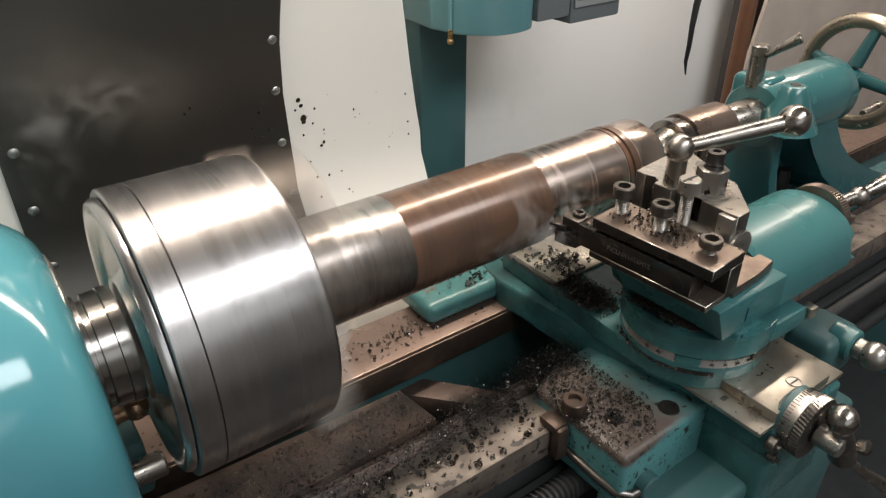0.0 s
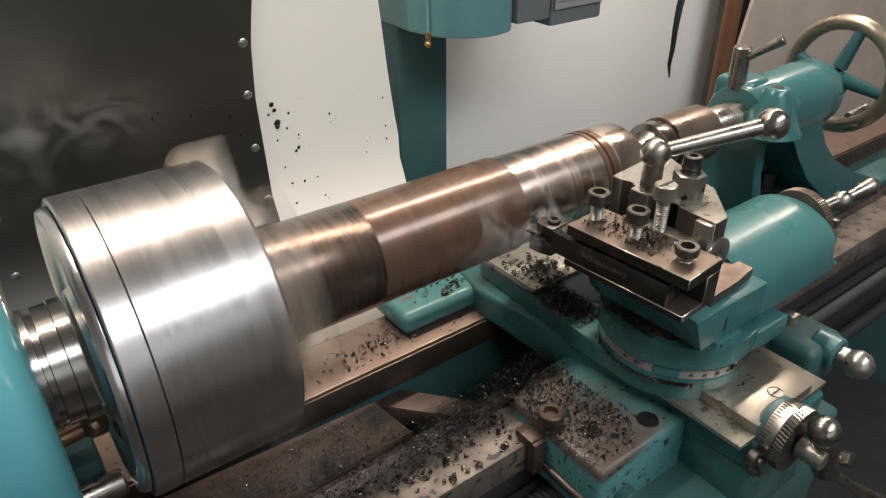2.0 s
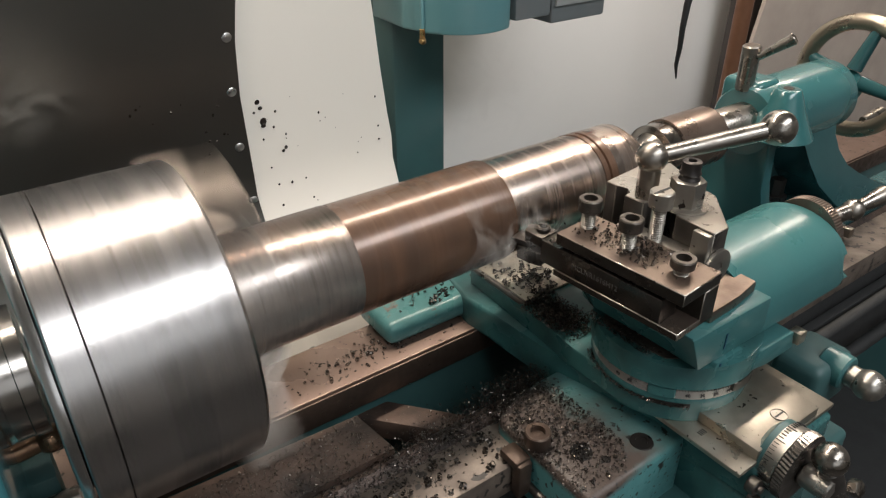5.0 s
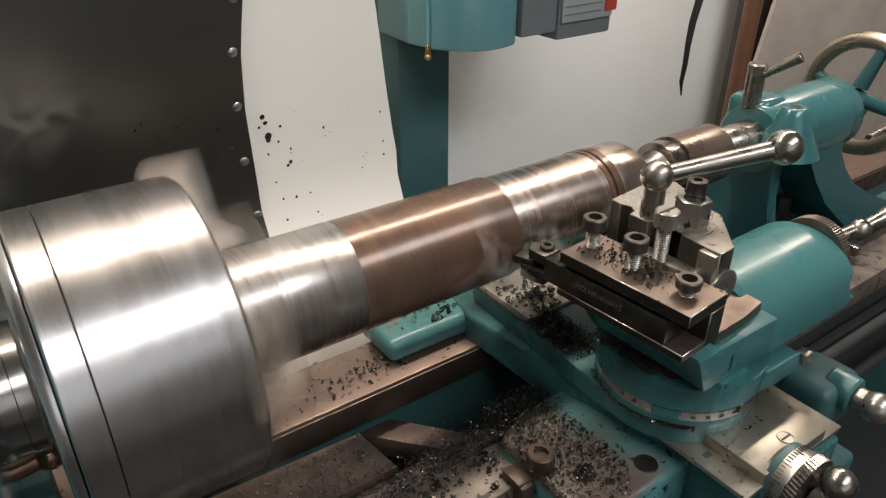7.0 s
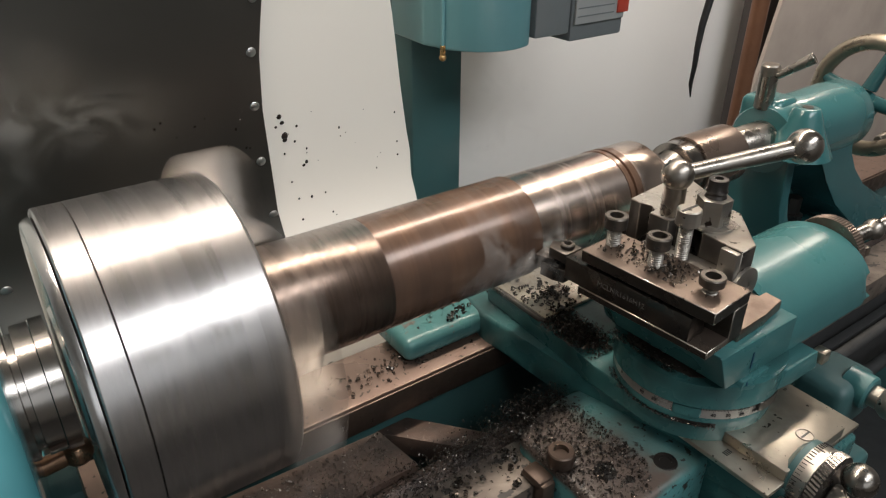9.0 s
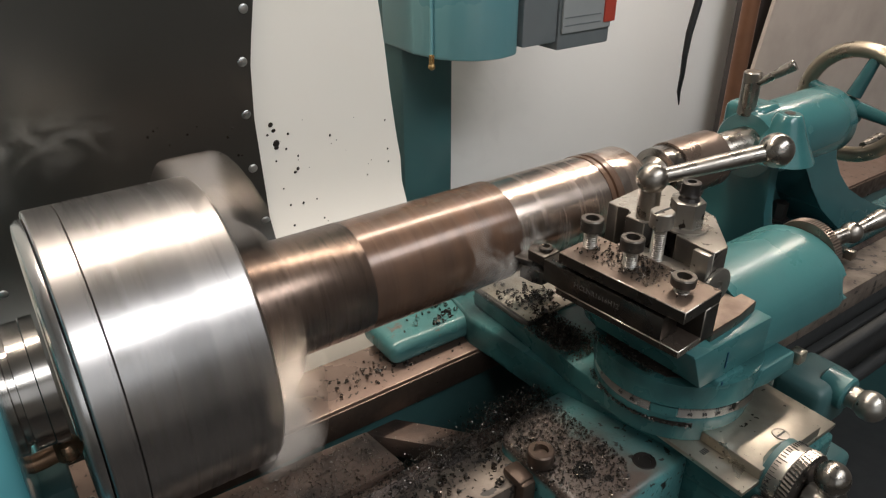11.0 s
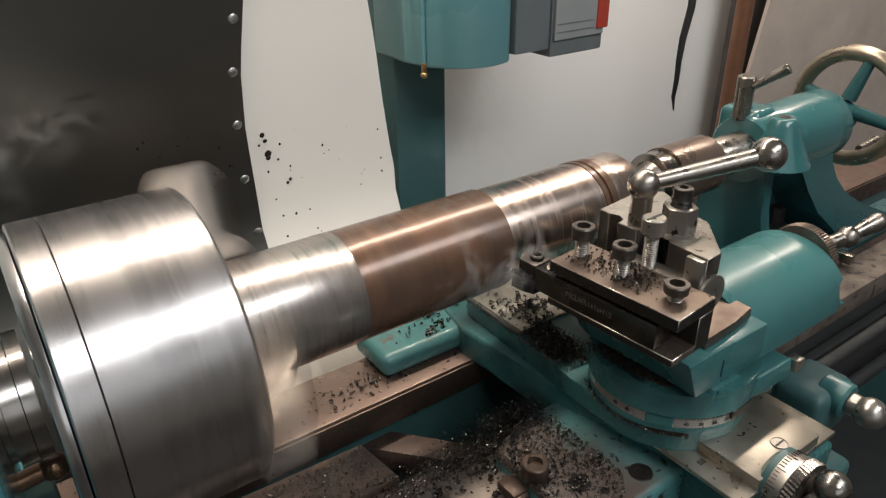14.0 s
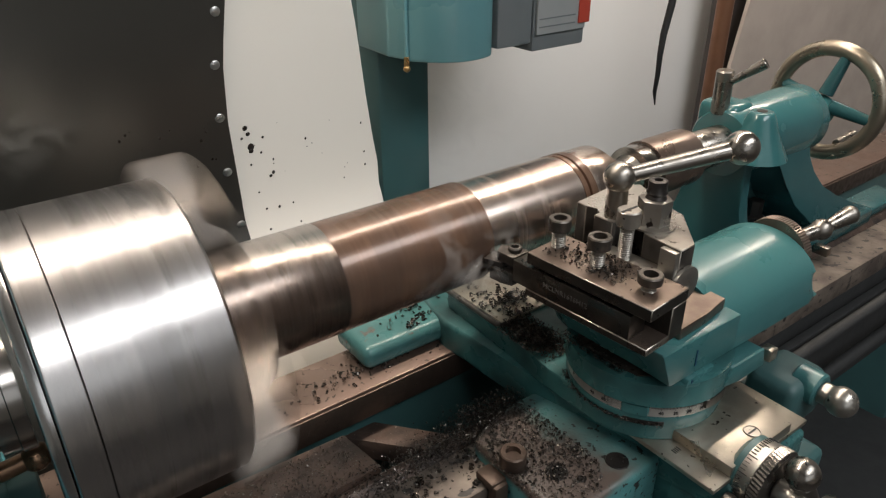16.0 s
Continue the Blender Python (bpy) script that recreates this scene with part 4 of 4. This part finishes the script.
OUT = [(0.1070, -0.0600), (0.1065, -0.0690), (0.1105, -0.0765), (0.1070, -0.0785), (0.1070, -0.0820), (0.1005, -0.0815), (0.1015, -0.0965), (0.1085, -0.0985), (0.1195, -0.1000), (0.1195, -0.1100), (0.1045, -0.1195), (0.1040, -0.1375), (0.1040, -0.1480), (0.1175, -0.1480), (0.1475, -0.1170), (0.1490, -0.1040), (0.1660, -0.0660), (0.1500, -0.0550)]
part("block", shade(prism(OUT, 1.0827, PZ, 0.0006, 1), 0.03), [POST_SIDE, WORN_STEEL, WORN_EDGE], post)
part("rib", box(0.0995, 0.1039, -0.1480, -0.1360, 1.0860, PZ - 0.0010, 0.0008), WORN_STEEL, post)
part("stud", rod((0.1108, -0.0905, 1.125), (0.1105, -0.0905, 1.152), 0.0072), BRIGHT_STEEL, post)
L0, L1 = Vector((0.1105, -0.0905, 1.1580)), Vector((0.180, -0.1295, 1.1740))
part("lever_hub", ball(L0, 0.0102, 32), BRIGHT_STEEL, post, "bright steel ball hub")
part("lever", rod(L0, L1, 0.0050, 0.0062), BRIGHT_STEEL, post, "bright steel lever")
part("lever_ball", ball(L1, 0.0112, 40), BRIGHT_STEEL, post, "bright steel ball knob")
HX = (0.1200, -0.1135)
part("washer", turned([(0, 0.0150), (0.0012, 0.0150), (0.0012, 0)], "z", (*HX, PZ + 0.0001), 32), WORN_STEEL, post)
part("hex_nut", turned([(0, 0.0112), (0.0004, 0.0108), (0.0165, 0.0108), (0.0170, 0.0098), (0.0170, 0)], "z", (*HX, PZ + 0.0014), 6), WORN_STEEL, post, "worn hexagon nut")
part("nut_stud", turned([(0, 0.0068), (0.002, 0.0058), (0.004, 0.0068), (0.0055, 0.0060), (0.0115, 0.0060), (0.0120, 0.0052), (0.0120, 0.0028), (0.010, 0.0026), (0.010, 0)], "z", (*HX, PZ + 0.0185), 24), BLACK_STEEL, post)
hold = thing("tool_holder", "dark steel tool holder clamping a turning tool", "tool holder", (0.0735, -0.1185, 1.0855))
HM = Matrix.Translation((0.0708, -0.1190, 0)) @ Matrix.Rotation(radians(5), 4, "Z")
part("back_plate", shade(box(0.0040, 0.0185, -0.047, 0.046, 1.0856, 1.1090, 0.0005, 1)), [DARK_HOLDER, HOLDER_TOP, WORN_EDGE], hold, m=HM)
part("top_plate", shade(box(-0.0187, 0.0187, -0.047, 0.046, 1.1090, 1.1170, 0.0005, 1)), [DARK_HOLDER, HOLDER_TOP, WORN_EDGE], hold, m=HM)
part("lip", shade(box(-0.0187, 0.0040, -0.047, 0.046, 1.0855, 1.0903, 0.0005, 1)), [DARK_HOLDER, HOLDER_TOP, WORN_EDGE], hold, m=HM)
part("dovetail", box(0.0188, 0.0330, -0.022, 0.020, 1.0858, 1.1150, 0.0006), WORN_STEEL, hold, m=HM)


def threaded(x, y, z0, z1, r, n=16):
    prof, z = [], z0
    while z < z1:
        prof += [(z, r * 0.84), (z + 0.0006, r), (z + 0.0009, r)]
        z += 0.0015
    return turned(prof, "z", (x, y, 0), n)


for x, y, zt, hh in ((0.0699, -0.0807, 1.1374, 0.0088), (0.0707, -0.1135, 1.1374, 0.0085), (0.0732, -0.1511, 1.1275, 0.0062)):
    sc = part("clamp_screw", turned([(zt - hh, 0.0062), (zt - hh + 0.0006, 0.0072), (zt - 0.0008, 0.0075), (zt, 0.0069), (zt, 0.0044), (zt - 0.005, 0.0044), (zt - 0.005, 0)], "z", (x, y, 0), 32), SCREW, hold, "dark socket-head clamping screw")
    part("thread", threaded(x, y, 1.1085, zt - hh, 0.0046), WORN_STEEL, sc)
    part("screw_tip", rod((x, y, 1.1068), (x, y, 1.1086), 0.0045), BLACK_STEEL, sc)
hx, hy = 0.0935, -0.1150
ad = part("height_screw", turned([(1.1385, 0.0068), (1.1390, 0.0074), (1.1485, 0.0074), (1.1492, 0.0066), (1.1492, 0)], "z", (hx, hy, 0), 32), WORN_STEEL, hold, "slotted height-adjusting screw")
part("slot", box(hx - 0.0070, hx + 0.0070, hy - 0.0008, hy + 0.0008, 1.1488, 1.1495), INK, ad)
part("thread", threaded(hx, hy, 1.1120, 1.1385, 0.0045), WORN_STEEL, ad)
tool = thing("turning_tool", "dark square-shank turning tool with a clamped insert", "turning tool", (0.066, -0.09, 1.0905))
part("shank", box(-0.0184, -0.0020, -0.034, 0.058, 1.0905, 1.1065, 0.0005), DARK_HOLDER, tool, m=HM)
part("head", prism([(-0.0184, 0.058), (-0.0020, 0.058), (-0.001, 0.070), (-0.008, 0.0805), (-0.0215, 0.0760), (-0.0205, 0.066)], 1.0860, 1.0955, 0.0006), DARK_HOLDER, tool, m=HM)
part("insert", prism([(-0.0225, 0.0810), (-0.0185, 0.0680), (-0.006, 0.0700), (-0.0095, 0.0840)], 1.0957, 1.1000, 0.0004), BLACK_STEEL, tool, "dark carbide insert", m=HM)
part("clamp", prism([(-0.0180, 0.0582), (-0.0020, 0.0582), (-0.0015, 0.0690), (-0.009, 0.0780), (-0.0180, 0.0730)], 1.1001, 1.1072, 0.001, 2), DARK_HOLDER, tool, "dark steel insert clamp", m=HM)
cap_screw("clamp_bolt", -0.0090, 0.0650, 1.1073, 0.0048, 0.0030, tool, m=HM)
mm = HM @ Matrix.Translation((-0.01852, 0.0140, 1.0990)) @ Matrix.Rotation(radians(-90), 4, "Z") @ Matrix.Rotation(radians(90), 4, "X")
words("MCLNR1616H12", 0.0050, mm, PALE_INK, tool)


# ---------------------------------------------------------------- swarf
def swarf(name, label, count, place, size, seed, material, curl=0.5):
    """Loose chips: short curled ribbons and crumbs, scattered by place(random) -> (x, y, z)."""
    r = random.Random(seed)
    verts, faces = [], []
    for _ in range(count):
        c = Vector(place(r))
        s = size * r.uniform(0.5, 1.5)
        rot = Euler((r.uniform(0, 6.3), r.uniform(0, 6.3), r.uniform(0, 6.3))).to_matrix()
        base = len(verts)
        if r.random() < curl:
            turns, k = r.uniform(0.7, 2.6), 12
            w, rad = s * 0.35, s * 0.42
            for i in range(k + 1):
                a = turns * 2 * math.pi * i / k
                x = s * 0.55 * turns * (i / k - 0.5)
                for e in (-0.5, 0.5):
                    verts.append(c + Vector((0, 0, rad)) + rot @ Vector((x + e * w, rad * math.cos(a), rad * math.sin(a))))
            faces += [(base + 2 * i, base + 2 * i + 1, base + 2 * i + 3, base + 2 * i + 2) for i in range(k)]
        else:
            for v in ((-.5, -.3, 0), (.5, -.35, .1), (.4, .3, 0), (-.4, .35, .15), (0.05, 0, .45)):
                verts.append(c + Vector((0, 0, s * 0.2)) + rot @ (Vector(v) * s * 0.75))
            faces += [(base + a, base + b_, base + d) for a, b_, d in ((0, 1, 4), (1, 2, 4), (2, 3, 4), (3, 0, 4), (0, 2, 1), (0, 3, 2))]
    me = bpy.data.meshes.new("mesh")
    me.from_pydata(verts, [], faces)
    me.materials.append(material)
    ob = new(name, me)
    return tagged(ob, label, "metal chips", kind="stuff")


LOOSE = []


def on_wing(r):
    while True:
        x, y = r.uniform(0.006, 0.10), r.uniform(-0.155, -0.06)
        edge = 0.066 - 0.9 * max(0.0, -0.138 - y)
        if x < edge and r.random() < 1.0 - 9 * max(0.0, -0.092 - y) + (0.35 if edge - x < 0.012 else 0.0) - 5 * abs(x - 0.036):
            return x, y, 0.9776


LOOSE.append(swarf("swarf", "fine glinting swarf strewn on the saddle wing", 1500, on_wing, 0.0010, 1, CHIP_BRIGHT, 0.15))
LOOSE.append(swarf("swarf", "dark crumbled swarf strewn on the saddle wing", 1500, on_wing, 0.0016, 2, CHIP, 0.4))
swarf("swarf", "dark curled chips lying on the rear way", 105, lambda r: (r.gauss(-0.026, 0.036), min(0.092, max(0.044, r.gauss(0.058, 0.008))), WAYZ + 0.0003), 0.0029, 3, CHIP, 0.6)
LOOSE.append(swarf("swarf", "dark chips lying on the rear saddle wing", 60, lambda r: (r.gauss(0.055, 0.014), min(0.098, max(0.058, r.gauss(0.076, 0.010))), 0.9883), 0.0034, 4, CHIP, 0.5))
LOOSE.append(swarf("swarf", "curled chips lying on the bright rear plate", 150, lambda r: (min(0.175, max(0.090, r.gauss(0.112, 0.010))), min(0.058, max(-0.008, r.gauss(0.012, 0.014))), 1.0118), 0.0030, 5, CHIP, 0.8))
LOOSE.append(swarf("swarf", "heap of dark swarf on the cross slide beside the swivel", 2600, lambda r: (min(0.116, max(0.082, r.gauss(0.098, 0.008))), min(-0.012, max(-0.066, r.gauss(-0.034, 0.016))), 1.0087 + abs(r.gauss(0, 0.0016))), 0.0015, 6, CHIP, 0.5))
LOOSE.append(swarf("swarf", "dark swarf heaped against the saddle", 2600, lambda r: (r.gauss(0.045, 0.020), r.gauss(-0.046, 0.007), 0.960 + abs(r.gauss(0.006, 0.004))), 0.0012, 7, CHIP, 0.5))
swarf("swarf", "oily swarf strewn over the vee way and gap block", 2600, lambda r: ((x_ := r.uniform(-0.26, 0.01)), r.uniform(-0.033, 0.010) if x_ < -0.065 else r.uniform(-0.060, -0.040), 0.9548 if x_ < -0.065 else 0.9635), 0.0011, 8, CHIP_BRIGHT, 0.3)
swarf("swarf", "dark oily swarf on the front ways", 1500, lambda r: ((x_ := r.uniform(-0.20, 0.005)), r.gauss(-0.058, 0.012), 0.9640), 0.0014, 9, CHIP, 0.5)
swarf("swarf", "long curled springy chips on the front way", 80, lambda r: (r.uniform(-0.16, -0.005), r.uniform(-0.098, -0.066), 0.9642), 0.0036, 11, CHIP, 1.0)
swarf("swarf", "dark grit matted over the vee way", 3200, lambda r: (r.uniform(-0.22, 0.005), r.gauss(-0.054, 0.011), 0.9625 + abs(r.gauss(0, 0.0012))), 0.0009, 12, CHIP, 0.3)
LOOSE.append(swarf("swarf", "curled chips on the tool holder", 260, lambda r: tuple(HM @ Vector((r.uniform(-0.012, 0.017), r.gauss(0.010, 0.018), 1.1174))), 0.0019, 10, CHIP, 0.5))


def round_foot(r):
    a = radians(r.uniform(140, 232))
    d = 0.0545 + abs(r.gauss(0, 0.0016))
    return 0.131 + d * math.cos(a), -0.117 + d * math.sin(a), 1.0087 + abs(r.gauss(0, 0.0008))


LOOSE.append(swarf("swarf", "black grit packed along the foot of the swivel", 900, round_foot, 0.0011, 13, CHIP, 0.2))
LOOSE.append(swarf("swarf", "black grit packed under the edge of the top slide", 700, lambda r: (r.uniform(0.079, 0.088), r.uniform(-0.135, -0.078), 1.0428), 0.0010, 14, CHIP, 0.2))


# ---------------------------------------------------------------- smoke
def smoke_material(name, density, seed):
    m = bpy.data.materials.new(name)
    m.use_nodes = True
    t = m.node_tree
    n, k = t.nodes, t.links
    n.remove(n["Principled BSDF"])
    out = n["Material Output"]
    co = n.new("ShaderNodeTexCoord")
    mp = n.new("ShaderNodeMapping")
    mp.inputs["Location"].default_value, mp.inputs["Scale"].default_value = (-1, -1, -1), (2, 2, 2)
    k.new(co.outputs["Generated"], mp.inputs[0])
    g = n.new("ShaderNodeTexGradient")
    g.gradient_type = "QUADRATIC_SPHERE"
    k.new(mp.outputs[0], g.inputs[0])
    w = n.new("ShaderNodeTexNoise")
    w.inputs["Scale"].default_value, w.inputs["Detail"].default_value, w.inputs["Distortion"].default_value = 34, 5, 1.6
    mv = n.new("ShaderNodeMapping")
    mv.inputs["Location"].default_value = (seed * 1.7, seed * 0.9, seed)
    k.new(co.outputs["Object"], mv.inputs[0])
    k.new(mv.outputs[0], w.inputs["Vector"])
    r = n.new("ShaderNodeMapRange")
    r.inputs[1].default_value, r.inputs[2].default_value = 0.44, 0.72
    k.new(w.outputs[0], r.inputs[0])
    mul = n.new("ShaderNodeMath")
    mul.operation = "MULTIPLY"
    k.new(g.outputs["Fac"], mul.inputs[0])
    k.new(r.outputs[0], mul.inputs[1])
    mu2 = n.new("ShaderNodeMath")
    mu2.operation = "MULTIPLY"
    mu2.inputs[1].default_value = density
    mu2.use_clamp = True
    k.new(mul.outputs[0], mu2.inputs[0])
    tr, df, tl = n.new("ShaderNodeBsdfTransparent"), n.new("ShaderNodeBsdfDiffuse"), n.new("ShaderNodeBsdfTranslucent")
    for x in (df, tl):
        x.inputs["Color"].default_value = (0.88, 0.87, 0.85, 1)
    half, mix = n.new("ShaderNodeMixShader"), n.new("ShaderNodeMixShader")
    k.new(df.outputs[0], half.inputs[1]), k.new(tl.outputs[0], half.inputs[2])
    k.new(mu2.outputs[0], mix.inputs[0])
    k.new(tr.outputs[0], mix.inputs[1]), k.new(half.outputs[0], mix.inputs[2])
    k.new(mix.outputs[0], out.inputs["Surface"])
    return m


def veil(centre, across, up, bulge, seed, n=18):
    """A softly billowed open sheet round a centre, spanned by two vectors."""
    r = random.Random(seed)
    c, a, u = Vector(centre), Vector(across), Vector(up)
    nrm = a.cross(u).normalized()
    b = bmesh.new()
    p1, p2 = r.uniform(0, 6), r.uniform(0, 6)
    g = [[b.verts.new(c + a * i + u * j + nrm * bulge * (math.sin(3.1 * i + p1) * math.cos(2.3 * j + p2) - 0.5 * (i * i + j * j)))
          for j in (2 * q / n - 1 for q in range(n + 1))] for i in (2 * q / n - 1 for q in range(n + 1))]
    for i in range(n):
        for j in range(n):
            b.faces.new((g[i][j], g[i + 1][j], g[i + 1][j + 1], g[i][j + 1]))
    return b


PUFFS = []
for seed, (c, a, u, bulge, dens, lab) in enumerate((
        ((0.052, -0.050, 1.098), (0.050, -0.030, 0.010), (0.0, 0.012, 0.030), 0.014, 0.95, "pale wisp of smoke curling off the cutting tool"),
        ((0.030, -0.044, 1.112), (0.075, -0.030, 0.020), (-0.01, 0.02, 0.045), 0.016, 0.50, "pale wisp of smoke curling off the cutting tool"),
        ((0.150, 0.12, 1.130), (0.13, -0.02, 0.02), (0.0, 0.02, 0.11), 0.03, 0.09, "thin haze of smoke drifting behind the bar"),
        ((-0.150, -0.062, 1.015), (0.011, -0.006, 0.0), (0.004, -0.01, 0.070), 0.008, 0.20, "pale smoke drawn down off the spinning jaws"),
        ((-0.160, -0.060, 0.966), (0.042, -0.026, 0.0), (0.0, 0.004, 0.022), 0.012, 0.42, "pale smoke pooling under the chuck"),
        ((-0.230, 0.100, 1.190), (0.110, -0.010, 0.01), (0.0, 0.02, 0.050), 0.02, 0.22, "thin smoke over the chuck"))):
    ob = thing("smoke_wisp", lab, "smoke", c)
    part("veil", veil(c, a, u, bulge, seed), smoke_material("smoke", dens, seed), ob)
    PUFFS.append(ob)


# ---------------------------------------------------------------- movement
FEED = 0.00083                               # the carriage's feed towards the chuck, metres a second


def motions():
    turns = 7.8675                           # revolutions a second
    for ob in (spin, work):
        c = WORLDS[ob].translation
        walk(ob, [(i / 30, pose(c.x, c.y, c.z, 360 * turns * i / 30 - 209.6, 0, 0)) for i in range(481)])
    walk(sleeve, [(t, pose(-0.00054 * t, 0, 0)) for t in range(17)])
    for ob in (sad, cs, dial, top, post, hold, tool):
        c = WORLDS[ob].translation
        walk(ob, [(t, pose(c.x - FEED * t, c.y, c.z)) for t in range(17)])
    for ob in LOOSE:
        walk(ob, [(t, pose(-FEED * t, 0, 0)) for t in range(17)])
    for i, ob in enumerate(PUFFS):
        c = WORLDS[ob].translation
        f = FEED if i < 2 else 0
        walk(ob, [(t, pose(c.x - f * t + 0.006 * math.sin(1.1 * t + i), c.y + 0.003 * math.sin(0.8 * t + 2 * i), c.z + 0.005 * math.sin(1.4 * t + 3 * i),
                           0, 9 * math.sin(0.9 * t + i), 6 * math.sin(0.7 * t + i))) for t in (q / 2 for q in range(33))])


motions()
